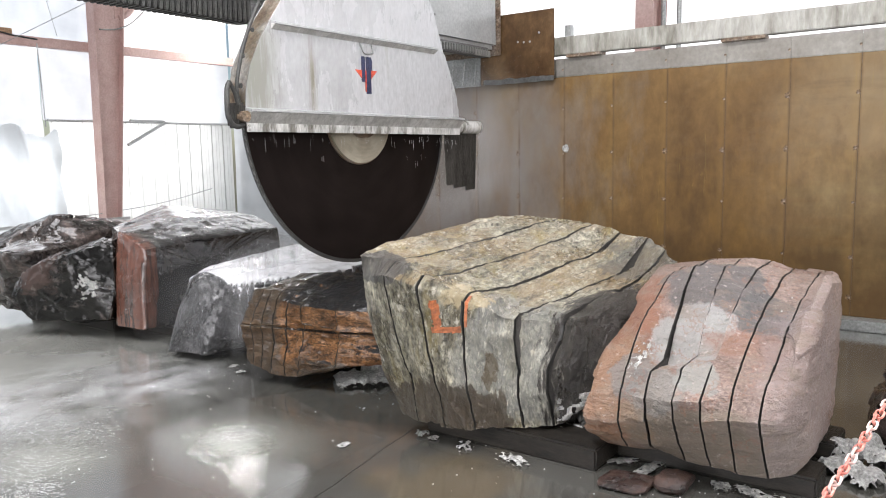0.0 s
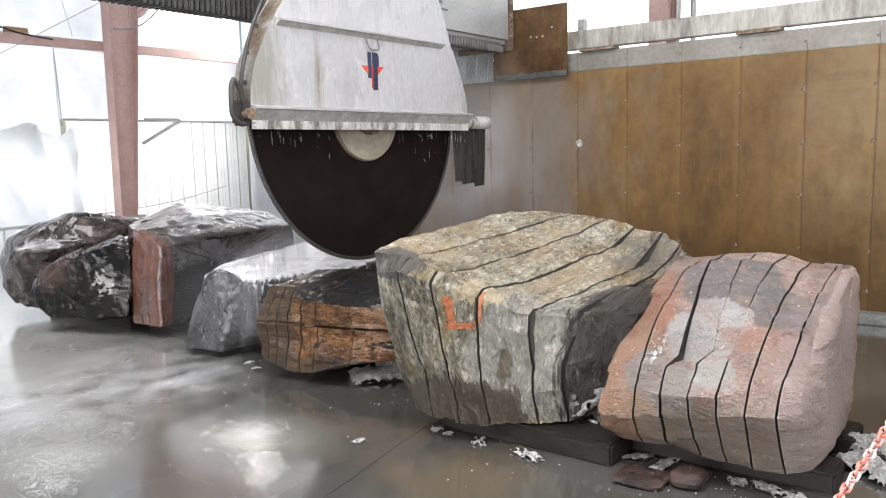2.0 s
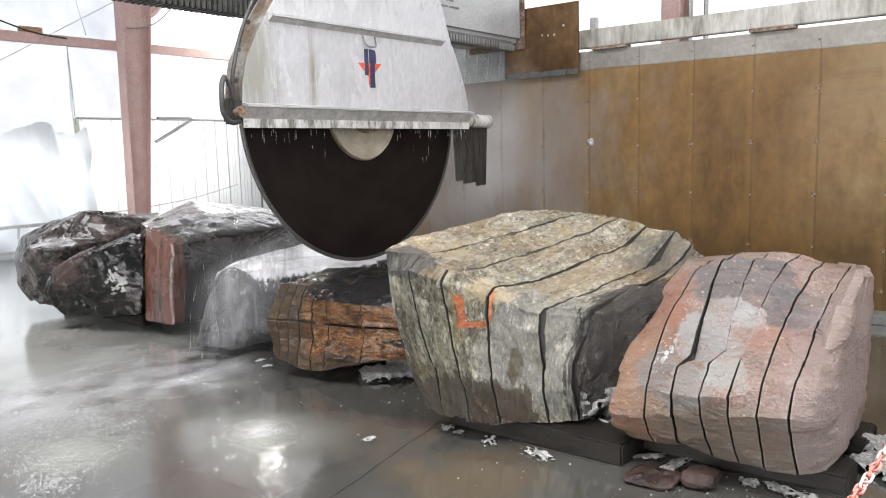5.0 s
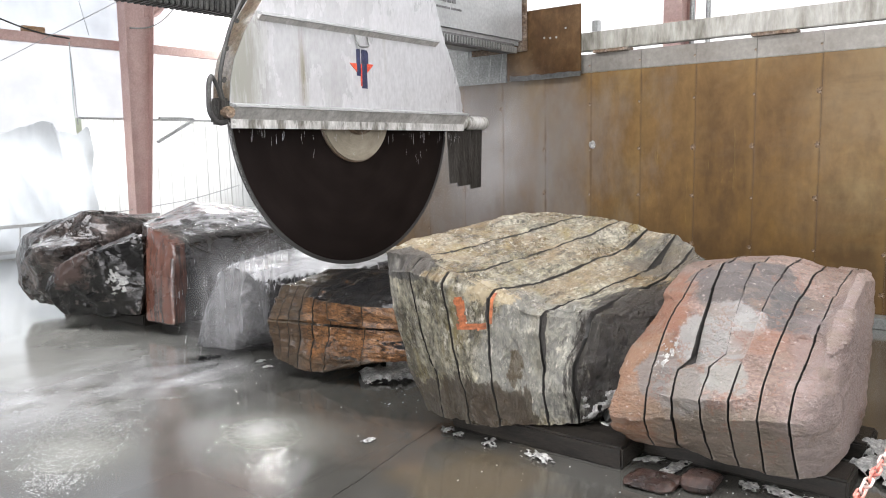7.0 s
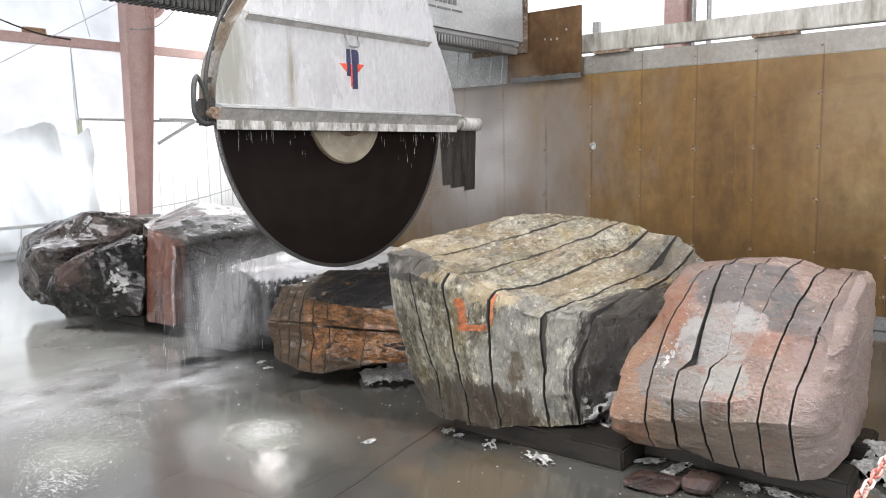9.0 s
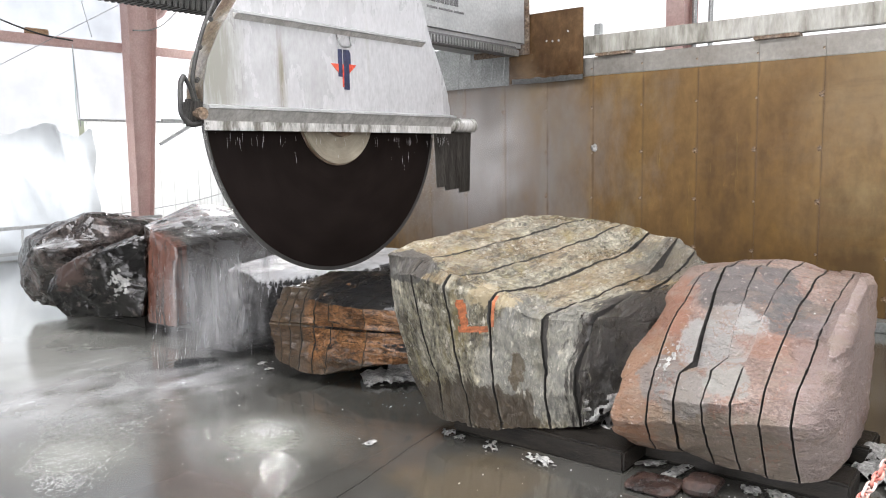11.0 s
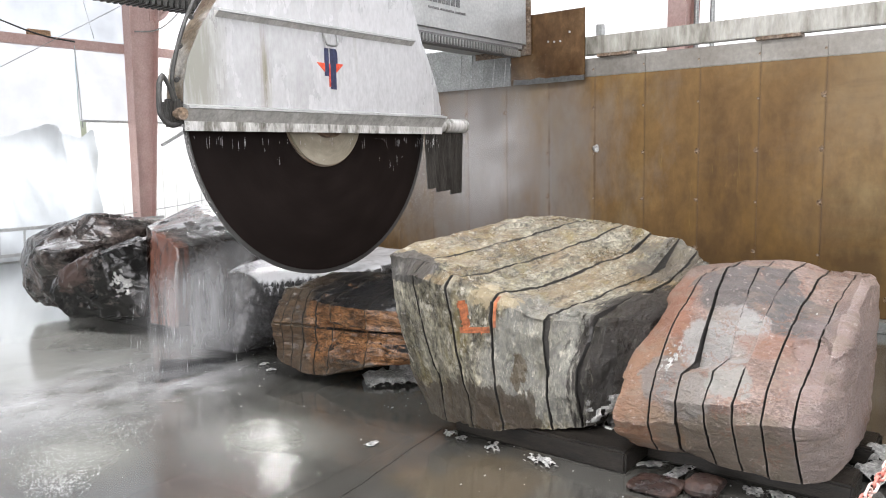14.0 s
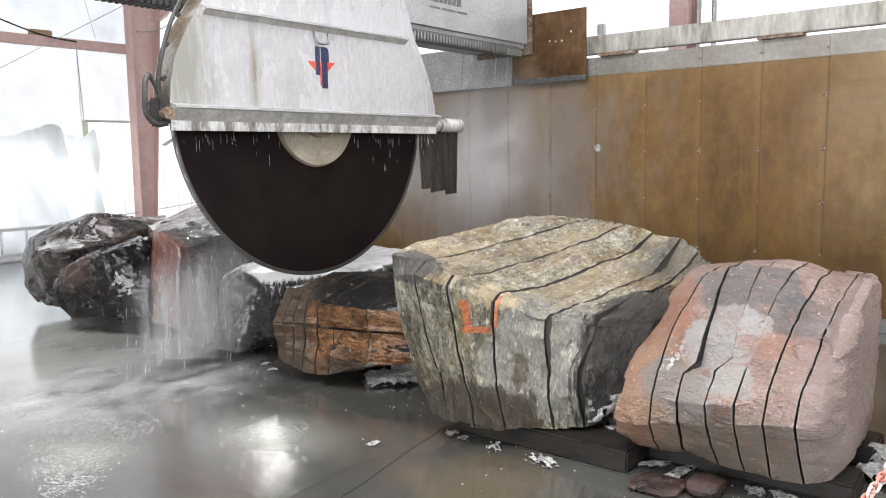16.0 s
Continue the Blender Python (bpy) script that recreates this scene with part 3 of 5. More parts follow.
def rough_at(p, amp, grain, seed, strata, ledge=0.0):
    """Relief of broken stone: swells, tilted chips at two sizes, split ledges and fine grain."""
    q = Vector((p.x * strata[0], p.y * strata[1], p.z * strata[2])) + Vector((seed * 7.3, seed * 3.1, seed * 5.7))
    w = q + 0.12 * noise.noise_vector(q * 3.0)
    h = amp * 0.8 * noise.fractal(q * 1.7, 1.0, 2.0, 2)
    for s, k in ((3.1, 0.62), (8.0, 0.26), (19.0, 0.10)):
        c = noise.voronoi(w * s)[1][0]
        lean = noise.noise_vector(c * 3.7 + Vector((1.3, 4.1, 2.2)))
        h += amp * k * (3.4 * lean.dot(w * s - c) + 2.0 * lean.x)
    if ledge:
        for s, k in ((2.2, 0.62), (5.5, 0.38)):
            n = 3.2 * noise.noise(w * s + Vector((5.1, 2.7, 8.8)))
            f = n - math.floor(n)
            h += ledge * k * (math.floor(n) + min(1.0, f * f * 1.3) - 0.5)
    return h + grain * noise.fractal(q * 15, 0.8, 2.0, 5)


def boulder(name, sections, cuts, materials, label, amp=0.03, grain=0.008, seed=1, step=0.03, kerf=0.0095, strata=(1, 1, 1), back=0.15, base=0.1, piece="slab", soften=1, group="row of boulders", ledge=0.0, jog=None, uneven=0.0, rugged=None):
    """A stone drawn along y through sections (y, outline in x and z from the front's foot over the top to the back),
    sawn at the cuts into slabs. Faces that were sawn take the second material."""
    sections = sorted(sections)
    ys = [s[0] for s in sections]
    outl = []
    for y, pts in sections:
        bx, bz = pts[-1]
        outl.append(pts + [(bx + 0.05, base + (bz - base) * 0.5), (bx - back, base)])
    k = len(outl[0])
    counts = []
    for i in range(k):
        far = max(math.dist(o[i], o[(i + 1) % k]) for o in outl)
        counts.append(max(2, round(far / (step if i < k - 3 else step * 3))))

    def ring(y):
        y = min(max(y, ys[0]), ys[-1])
        j = max(i for i in range(len(ys)) if ys[i] <= y)
        j = min(j, len(ys) - 2)
        u = (y - ys[j]) / (ys[j + 1] - ys[j])
        o = [((1 - u) * a[0] + u * b[0], (1 - u) * a[1] + u * b[1]) for a, b in zip(outl[j], outl[j + 1])]
        pts = []
        for i in range(k):
            a, b = o[i], o[(i + 1) % k]
            pts += [(a[0] + (b[0] - a[0]) * q / counts[i], a[1] + (b[1] - a[1]) * q / counts[i]) for q in range(counts[i])]
        for _ in range(soften):
            n = len(pts)
            pts = [((pts[i - 1][0] + 2 * pts[i][0] + pts[(i + 1) % n][0]) / 4, (pts[i - 1][1] + 2 * pts[i][1] + pts[(i + 1) % n][1]) / 4) for i in range(n)]
        e = min(y - ys[0], ys[-1] - y)
        if e < 0.07:
            s = 0.032 * (1 - math.sqrt(max(0, 1 - (1 - e / 0.07) ** 2)))
            mx, mz = sum(p[0] for p in pts) / len(pts), sum(p[1] for p in pts) / len(pts)
            pts = [(x + s * (mx - x) / (math.hypot(mx - x, mz - z) + 0.01), max(base, z + s * (mz - z) / (math.hypot(mx - x, mz - z) + 0.01))) for x, z in pts]
        return pts

    top = thing(name, None, label, "boulder", group)
    edges = [ys[0], *sorted(cuts), ys[-1]]
    for slab_no, (a, b) in enumerate(zip(edges, edges[1:])):
        proud = uneven * noise.noise(Vector((slab_no * 2.37 + 0.4, seed * 1.7, 0.3)))
        a2, b2 = a + (kerf / 2 if a != ys[0] else 0), b - (kerf / 2 if b != ys[-1] else 0)
        n = max(3, round((b2 - a2) / step))
        st = [a2 + (b2 - a2) * i / n for i in range(n + 1)]
        if a == ys[0]:
            st[1:1] = [a2 + d for d in (0.012, 0.03) if a2 + d < st[1]]
        if b == ys[-1]:
            st[-1:-1] = [b2 - d for d in (0.03, 0.012) if b2 - d > st[-2]]
        bm = bmesh.new()
        rings = [[bm.verts.new((x, y, z)) for x, z in ring(y)] for y in st]
        m = len(rings[0])
        for r, s in zip(rings, rings[1:]):
            for i in range(m):
                bm.faces.new((r[i], r[(i + 1) % m], s[(i + 1) % m], s[i]))
        flat = []
        for r, end, sawn in ((rings[0], a, a != ys[0]), (rings[-1], b, b != ys[-1])):
            c = sum((v.co for v in r), Vector()) / m
            last = r
            for s in ([0.9, 0.75, 0.6, 0.45, 0.3, 0.15] if not sawn else [0.5]):
                nxt = [bm.verts.new(c + (v.co - c) * s) for v in r]
                for i in range(m):
                    f = bm.faces.new((last[i], last[(i + 1) % m], nxt[(i + 1) % m], nxt[i]))
                    if sawn:
                        flat.append(f)
                last = nxt
            cv = bm.verts.new(c)
            for i in range(m):
                f = bm.faces.new((last[i], last[(i + 1) % m], cv))
                if sawn:
                    flat.append(f)
        bmesh.ops.recalc_face_normals(bm, faces=bm.faces[:])
        for f in flat:
            f.material_index = 1
        bm.normal_update()
        moves = {}
        fl = set(flat)
        for v in bm.verts:
            rim = any(f in fl for f in v.link_faces)
            if rim and all(f in fl for f in v.link_faces):
                continue
            nrm = Vector(v.normal)
            if rim:
                nrm = sum((f.normal for f in v.link_faces if f not in fl), Vector()).normalized()
                nrm.y = 0
            moves[v] = nrm * (rough_at(v.co, amp, grain, seed, strata, ledge * (2.6 if slab_no == rugged else 1)) + proud)
        for v, d in moves.items():
            v.co += d
            v.co.z = max(v.co.z, base)
        if jog:
            # the cuts made from the back meet those from the front with a small step
            for v in bm.verts:
                v.co.y += jog[1] * min(1.0, max(0.0, (v.co.x - jog[0] - jog[2] * (2.5 - v.co.y)) / 0.02))
        part(piece, bm, materials, top, smooth=True, sharp=30)
    return top


def hewn(name, corners, material, label, amp=0.012, grain=0.003, seed=1, step=0.035, edge=0.014):
    """A stone broken to flat faces that meet in ridges, between a few corners."""
    top = thing(name, None, label, "boulder", "row of boulders")
    bm = bmesh.new()
    for c in corners:
        bm.verts.new(c)
    done = bmesh.ops.convex_hull(bm, input=bm.verts[:])
    bmesh.ops.delete(bm, geom=[g for g in done["geom_interior"] if isinstance(g, bmesh.types.BMVert)], context="VERTS")
    bmesh.ops.bevel(bm, geom=bm.edges[:], offset=edge, segments=1, affect="EDGES")
    bmesh.ops.triangulate(bm, faces=bm.faces[:])
    for _ in range(6):
        long = [e for e in bm.edges if e.calc_length() > step]
        if not long:
            break
        bmesh.ops.subdivide_edges(bm, edges=long, cuts=1)
        bmesh.ops.triangulate(bm, faces=bm.faces[:])
    bm.normal_update()
    moves = [(v, v.normal * rough_at(v.co, amp, grain, seed, (1, 1, 1))) for v in bm.verts]
    for v, d in moves:
        v.co += d
    part("block", bm, material, top, smooth=True, sharp=24)
    return top


def veil(name, parent, material, at, na, nb, label="", edge=0.3):
    """A thin sheet of spray: at(u, v) gives its points, and it thins out towards its borders."""
    bm = bmesh.new()
    fade = bm.verts.layers.float.new("fade")
    def soft(u):
        s = min(1.0, min(u, 1 - u) / edge)
        return s * s * (3 - 2 * s)
    g = []
    for j in range(nb + 1):
        g.append([])
        for i in range(na + 1):
            v = bm.verts.new(at(i / na, j / nb))
            v[fade] = soft(i / na) * soft(j / nb)
            g[-1].append(v)
    for j in range(nb):
        for i in range(na):
            bm.faces.new((g[j][i], g[j][i + 1], g[j + 1][i + 1], g[j + 1][i]))
    return part(name, bm, material, parent, label, smooth=True)


def splat(name, on, centre, u, v, down, shape, material, lift=0.004, cell=0.012, label="", parent=None, thick=0.0):
    """A thin film that lies on a thing: a grid round centre along u and v, let fall along down on to it; shape(a, b) tells where it covers."""
    pieces = []
    for o in (on, *on.children_recursive):
        if o.type == "MESH":
            pieces.append(BVHTree.FromPolygons([v_.co for v_ in o.data.vertices], [p_.vertices for p_ in o.data.polygons]))
    u, v, down, centre = Vector(u), Vector(v), Vector(down).normalized(), Vector(centre)
    na, nb = int(u.length / cell), int(v.length / cell)
    bm = bmesh.new()
    pts = {}

    def at(i, j):
        if (i, j) not in pts:
            a, b = 2 * i / na - 1, 2 * j / nb - 1
            p = centre + u * a * 0.5 + v * b * 0.5 - down * 1.0
            hits = [h for h in (t.ray_cast(p, down, 2.0) for t in pieces) if h[0] is not None]
            if hits:
                h = min(hits, key=lambda q: q[3])
                pts[(i, j)] = bm.verts.new(h[0] + h[1] * (lift + thick * max(0, shape(a, b))))
            else:
                pts[(i, j)] = None
        return pts[(i, j)]
    for i in range(na):
        for j in range(nb):
            if shape(2 * (i + 0.5) / na - 1, 2 * (j + 0.5) / nb - 1) > 0:
                c = [at(i, j), at(i + 1, j), at(i + 1, j + 1), at(i, j + 1)]
                if all(c) and max((a.co - b.co).length for a in c for b in c) < cell * 5:
                    bm.faces.new(c)
    loose = [q for q in bm.verts if not q.link_faces]
    bmesh.ops.delete(bm, geom=loose, context="VERTS")
    fade = bm.verts.layers.float.new("fade")
    for q in bm.verts:
        q[fade] = 0.15 if q.is_boundary else 1.0
    return tagged(part(name, bm, material, parent or on, label, smooth=True), kind="stuff")


def ragged(seed, scale=3.0, size=0.75, depth=1.0):
    """A torn blot: full in the middle, uneven towards its edge."""
    return lambda a, b: size - math.hypot(a, b) + depth * noise.fractal(Vector((a * scale + seed * 9.1, b * scale, seed)), 1, 2, 4)


# ---- the hall ----
def slab_of(name, b, material, label="", parent=None, kind="structure"):
    ob = new(name, mesh(name, b, material))
    ob.parent = parent
    return tagged(ob, label, "", "", kind)


def hall():
    bm = bmesh.new()
    bmesh.ops.create_grid(bm, x_segments=60, y_segments=60, size=1)
    for v in bm.verts:
        v.co = Vector((2.2 + v.co.x * 9.4, 3.2 + v.co.y * 11.6, 0))
    for f in bm.faces:
        f.smooth = True
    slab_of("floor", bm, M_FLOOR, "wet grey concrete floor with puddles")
    b = box(-6.2, 11.3, -7.4, 14.3, 6.7, 6.9)
    slab_of("ceiling", b, M_WALL, "pale hall ceiling")
    for n, a in (("wall_west", (-6.4, -6.2, -7.4, 14.3)), ("wall_south", (-6.2, 11.3, -7.6, -7.4))):
        slab_of(n, box(a[0], a[1], a[2], a[3], 0, 6.7), M_WALL, "pale painted hall wall")
    # the back wall: a concrete foot, ribbed panels to 2.4 m, film above
    wall = thing("wall_north", None, "white hall wall of translucent film and ribbed panels", "", "", "structure")
    part("foot", box(-6.2, 11.3, 14.0, 14.3, 0, 0.32, 0.01), M_CONC, wall)
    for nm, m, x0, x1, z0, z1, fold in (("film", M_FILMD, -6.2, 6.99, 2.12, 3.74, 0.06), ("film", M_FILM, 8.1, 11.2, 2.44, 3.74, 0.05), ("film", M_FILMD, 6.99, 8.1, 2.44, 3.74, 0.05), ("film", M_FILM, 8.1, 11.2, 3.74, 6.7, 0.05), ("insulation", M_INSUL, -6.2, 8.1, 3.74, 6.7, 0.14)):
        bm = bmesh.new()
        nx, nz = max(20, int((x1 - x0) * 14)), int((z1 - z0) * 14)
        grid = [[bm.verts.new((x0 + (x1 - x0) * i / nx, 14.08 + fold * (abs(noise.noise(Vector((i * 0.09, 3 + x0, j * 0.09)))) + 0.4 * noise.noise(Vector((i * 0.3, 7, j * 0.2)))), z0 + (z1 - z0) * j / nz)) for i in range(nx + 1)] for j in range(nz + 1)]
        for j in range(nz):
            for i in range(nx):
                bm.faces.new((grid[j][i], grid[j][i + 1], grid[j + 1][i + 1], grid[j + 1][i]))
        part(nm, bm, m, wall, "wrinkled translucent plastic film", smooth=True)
    nx = 150
    for z in (3.72, 5.6):
        part("girt", box(-6.2, 11.2, 13.88, 14.0, z, z + 0.17, 0.005), M_RED, wall, "red oxide steel girt")
    for i in range(14):
        x = 7.02 + i * 0.29
        bm = bmesh.new()
        prof = [(0, 0), (0.03, 0), (0.04, -0.022), (0.065, -0.022), (0.075, 0), (0.15, 0), (0.155, -0.006), (0.165, -0.006), (0.17, 0), (0.22, 0), (0.225, -0.006), (0.235, -0.006), (0.24, 0), (0.291, 0)]
        lo, hi = ([bm.verts.new((x + a, 13.93 + b, z)) for a, b in prof] for z in (0.32, 2.41))
        for k in range(len(prof) - 1):
            bm.faces.new((lo[k], lo[k + 1], hi[k + 1], hi[k]))
        part("panel", bm, M_PANEL, wall, "white ribbed sheet panel")
    part("cap", box(6.98, 11.1, 13.89, 13.95, 2.41, 2.45, 0.005), M_PAINT, wall)
    # side wall behind the steel screen
    wall = thing("wall_east", None, "bright side wall of translucent film", "", "", "structure")
    bm = bmesh.new()
    grid = [[bm.verts.new((11.2 + 0.04 * noise.fractal(Vector((i * 0.12, 9, j * 0.06)), 1, 2, 3), -7.4 + 21.4 * i / nx, 6.7 * j / 30)) for i in range(nx + 1)] for j in range(31)]
    for j in range(30):
        for i in range(nx):
            bm.faces.new((grid[j][i], grid[j + 1][i], grid[j + 1][i + 1], grid[j][i + 1]))
    part("film", bm, M_FILM, wall, smooth=True)
    # steel columns
    for n, (x, y) in enumerate(((8.16, 13.7), (10.9, 4.12), (10.9, -1.8))):
        col = thing("steel_column", pose(x, y, 0), "red oxide painted tapered steel column", "column", "steel columns", "structure")
        for nm, s in (("flange", -1), ("flange", 1)):
            bm = box(-0.01, 0.01, -0.13, 0.13, 0, 6.7)
            for v in bm.verts:
                v.co.x += -0.39 + 0.014 * v.co.z + (s > 0) * (0.265 + 0.074 * v.co.z)
            part(nm, bm, M_RED, col)
        bm = box(-0.2, 0.2, -0.008, 0.008, 0, 6.7)
        for v in bm.verts:
            v.co.x = -0.385 + 0.014 * v.co.z + (v.co.x > 0) * (0.255 + 0.074 * v.co.z)
        part("web", bm, M_RED, col)
        part("base_plate", box(-0.48, -0.03, -0.18, 0.18, 0, 0.03, 0.004), M_RED, col)


def steel_screen():
    wall = thing("wall_steel", None, "rusty brown steel plate splash wall, wet", "", "", "structure")
    part("backing", box(7.915, 7.96, -6.0, 7.9, 0, 2.7), M_GALV, wall)
    pitch = 0.598
    y = 1.622 - pitch * 12
    k = 0
    pm = mesh("panel", box(0, 0.012, 0.0012, pitch - 0.0012, 0.1, 2.535), M_STEEL)
    sm = mesh("strip", box(0.002, 0.014, 0.001, pitch - 0.001, 2.539, 2.74, 0.002), M_STRIP)
    bm = bmesh.new()
    bmesh.ops.create_uvsphere(bm, u_segments=8, v_segments=5, radius=0.013)
    for v in bm.verts:
        v.co.x *= 0.5
    bolt = mesh("bolt", bm, M_RUST, smooth=True)
    smudge = bmesh.new()
    ring = [smudge.verts.new((0, 0.05 * math.cos(a) * (1 + 0.35 * noise.noise(Vector((a, 3, 0)))), 0.045 * math.sin(a) * (1 + 0.4 * noise.noise(Vector((a, 8, 0))))) ) for a in (2 * math.pi * i / 14 for i in range(14))]
    bmesh.ops.extrude_face_region(smudge, geom=[smudge.faces.new(ring)])
    for v in ring:
        v.co.x -= 0.002
    smudge = mesh("washer", smudge, M_SMUDGE)
    while y < 7.8:
        p = new("panel", pm)
        p.parent, p.location = wall, (7.9, y, 0)
        p.rotation_euler[2] = radians(random.uniform(0.25, 0.55))
        s = new("strip", sm)
        s.parent, s.location = wall, (7.896, y, 0)
        for z in (0.28, 0.66, 1.17, 1.68, 2.187, 2.62):
            o = new("bolt", bolt)
            if random.random() < 0.8 and z < 2.5:
                q = new("washer", smudge)
                q.parent, q.location = p, (-0.001, 0.018, z)
                q.rotation_euler[0] = random.uniform(0, 6)
                q.scale = (1, *(random.uniform(0.35, 0.7) for _ in range(2)))
            o.parent, o.location = p, (-0.003, 0.018 + random.uniform(-0.004, 0.004), z + random.uniform(-0.01, 0.01))
        y += pitch
    part("foot_rail", box(7.72, 7.9, -6, 7.9, 0.0, 0.1, 0.01), M_GALV, wall, "grey steel foot rail")
    beam = thing("runway_beam", None, "stained pale beam along the wall's top", "beam", "", "structure")
    part("beam", box(7.86, 7.97, -6, 7.9, 2.775, 2.975, 0.008), M_BEAM, beam)
    for y in (-3.4, -0.9, 1.85, 3.55, 5.2):
        part("packer", box(7.84, 7.99, y, y + 0.42, 2.742, 2.775, 0.004), M_RUST, beam)


hall()
steel_screen()


# ---- the saw ----
HUB = Vector((4.176, 4.62, 2.063))
SIZE = 0.897


def saw():
    top = thing("bridge_saw", pose(*HUB), "white stained bridge saw head with a huge dark blade", "saw")
    # all parts lie in the hub's space
    R = 1.438
    blade = thing("blade", None)
    blade.parent = top
    bm = cyl((0, -0.006, 0), (0, 0.006, 0), R - 0.03, n=128)
    part("disc", bm, M_BLADE, blade, "wet dark steel disc")
    bm = bmesh.new()
    for i in range(84):
        a0, a1 = 2 * math.pi * i / 84, 2 * math.pi * (i + 0.86) / 84
        o = [((R - 0.035) * math.cos(a0), (R - 0.035) * math.sin(a0)), (R * math.cos(a0), R * math.sin(a0)), (R * math.cos(a1), R * math.sin(a1)), ((R - 0.035) * math.cos(a1), (R - 0.035) * math.sin(a1))]
        prism(o, -0.009, 0.009, bm)
    part("segment_rim", bm, M_RIM, blade, "pale diamond cutting segments")
    part("flange_plate", cyl((0, -0.05, 0), (0, -0.006, 0), 0.445, n=64), M_BEIGE, blade, "beige clamping flange")
    part("flange_ring", cyl((0, -0.03, 0), (0, -0.008, 0), 0.46, n=64), M_RUST, blade, "brown flange edge")
    part("hub_nut", cyl((0, -0.11, 0), (0, -0.05, 0), 0.2, n=32), M_RUST, blade)
    # hood: a rounded cover over the blade's upper half, open below
    F, B = -0.2, 0.03
    right = [(1.485, -0.05), (1.485, 0.08), (1.46, 0.13), (1.455, 0.2), (1.36, 0.42), (1.235, 0.66), (1.21, 0.68), (1.05, 1.08), (0.92, 1.28), (0.72, 1.44)]
    left = [(-0.45, 1.46), (-0.75, 1.3), (-0.98, 1.08), (-1.215, 0.77), (-1.37, 0.55), (-1.485, 0.33), (-1.53, 0.15), (-1.55, -0.05)]
    outline = right + left
    part("front_cover", prism(outline, F, F + 0.012), M_HOOD, top, "white painted cover with run-down stains")
    part("back_cover", prism(outline, B - 0.012, B), M_HOOD, top)
    bm = bmesh.new()
    o = outline
    a = [bm.verts.new((x, F + 0.012, z)) for x, z in o]
    b = [bm.verts.new((x, B - 0.012, z)) for x, z in o]
    for i in range(len(o) - 1):
        bm.faces.new((a[i], b[i], b[i + 1], a[i + 1]))
    bmesh.ops.solidify(bm, geom=bm.faces[:], thickness=0.01)
    part("rim_plate", bm, M_RIMPLATE, top, "pale rim of the hood with rust runs")
    # two folded gutters on the front: a bright edge over a dirty undercut face
    for x0, x1, z0, z1, d, name in ((-1.555, 1.485, -0.13, -0.015, 0.085, "gutter"), (-1.24, 1.035, 0.655, 0.715, 0.06, "rib")):
        for nm, o, m in ((name, [(F - 0.002, z1 + 0.012), (F - d, z1 - 0.004), (F - d, z1 - 0.022), (F - d + 0.012, z1 - 0.026), (F - 0.002, z1 - 0.01)], M_PAINT), (name + "_face", [(F - 0.002, z1 - 0.012), (F - d + 0.014, z1 - 0.028), (F - 0.002, z0)], M_UNDER)):
            bm = prism(o, x0, x1)
            bmesh.ops.transform(bm, matrix=Matrix(((0, 1, 0, 0), (1, 0, 0, 0), (0, 0, 1, 0), (0, 0, 0, 1))), verts=bm.verts[:])
            bmesh.ops.recalc_face_normals(bm, faces=bm.faces[:])
            part(nm, bm, m, top, "white folded edge" if m is M_PAINT else "dirty undercut face")
    part("lower_lip", box(-1.555, 1.485, F - 0.012, F - 0.004, -0.20, -0.128, 0.002), M_LIP, top, "wet stained lower lip")
    for x in (-1.53, -0.28):
        for z in (-0.15, -0.185):
            part("bolt", cyl((x, F - 0.02, z), (x, F - 0.01, z), 0.012, n=8), M_UNDER, top)
    part("end_pipe", cyl((1.5, F + 0.1, -0.105), (2.02, F + 0.1, -0.105), 0.075, n=24), M_LIP, top, "white pipe stub", smooth=True, sharp=50)
    # a black disc on the closed end paints the shade inside the pipe
    part("pipe_mouth", cyl((2.018, F + 0.1, -0.105), (2.024, F + 0.1, -0.105), 0.062, n=24), M_RUBBER, top, "black disc for the shade inside the pipe's mouth")
    for i, (x, w, l) in enumerate(((1.36, 0.16, 0.62), (1.54, 0.27, 0.66), (1.825, 0.20, 0.70))):
        bm = box(x, x + w, F + 0.12, F + 0.13, -0.15 - l, -0.14)
        for v in bm.verts:
            if v.co.z < -0.5:
                v.co.y += 0.03 * (i - 1)
                v.co.z += 0.05 * (v.co.x - x)
        part("rubber_flap", bm, M_FLAP, top, "wet dark rubber flap")
    # decal and handle
    bm = box(-0.135, -0.085, F - 0.004, F, 0.29, 0.53)
    part("decal", bm, M_BLUE, top, "navy blue emblem bar")
    bm = prism([(x - 0.085, z) for x, z in ((0.015, 0.18), (0.085, 0.18), (0.085, 0.37), (0.105, 0.40), (0.105, 0.50), (0.085, 0.53), (0.015, 0.53))], F - 0.004, F)
    part("decal", bm, M_BLUE, top, "navy blue emblem bar")
    for o in ([(-0.14, 0.40), (-0.05, 0.40), (-0.05, 0.325)], [(0.0, 0.40), (0.0, 0.20), (0.015, 0.20), (0.015, 0.40)], [(0.085, 0.325), (0.175, 0.405), (0.085, 0.405)]):
        part("decal", prism([(x - 0.085, z) for x, z in o], F - 0.006, F), M_ORANGE, top, "red emblem wedge")
    part("lift_handle", tube([(-0.145, F - 0.005, 0.65), (-0.14, F - 0.035, 0.57), (-0.105, F - 0.04, 0.55), (-0.025, F - 0.04, 0.555), (0.005, F - 0.03, 0.58), (0.015, F - 0.005, 0.65)], 0.009), M_GALV, top)
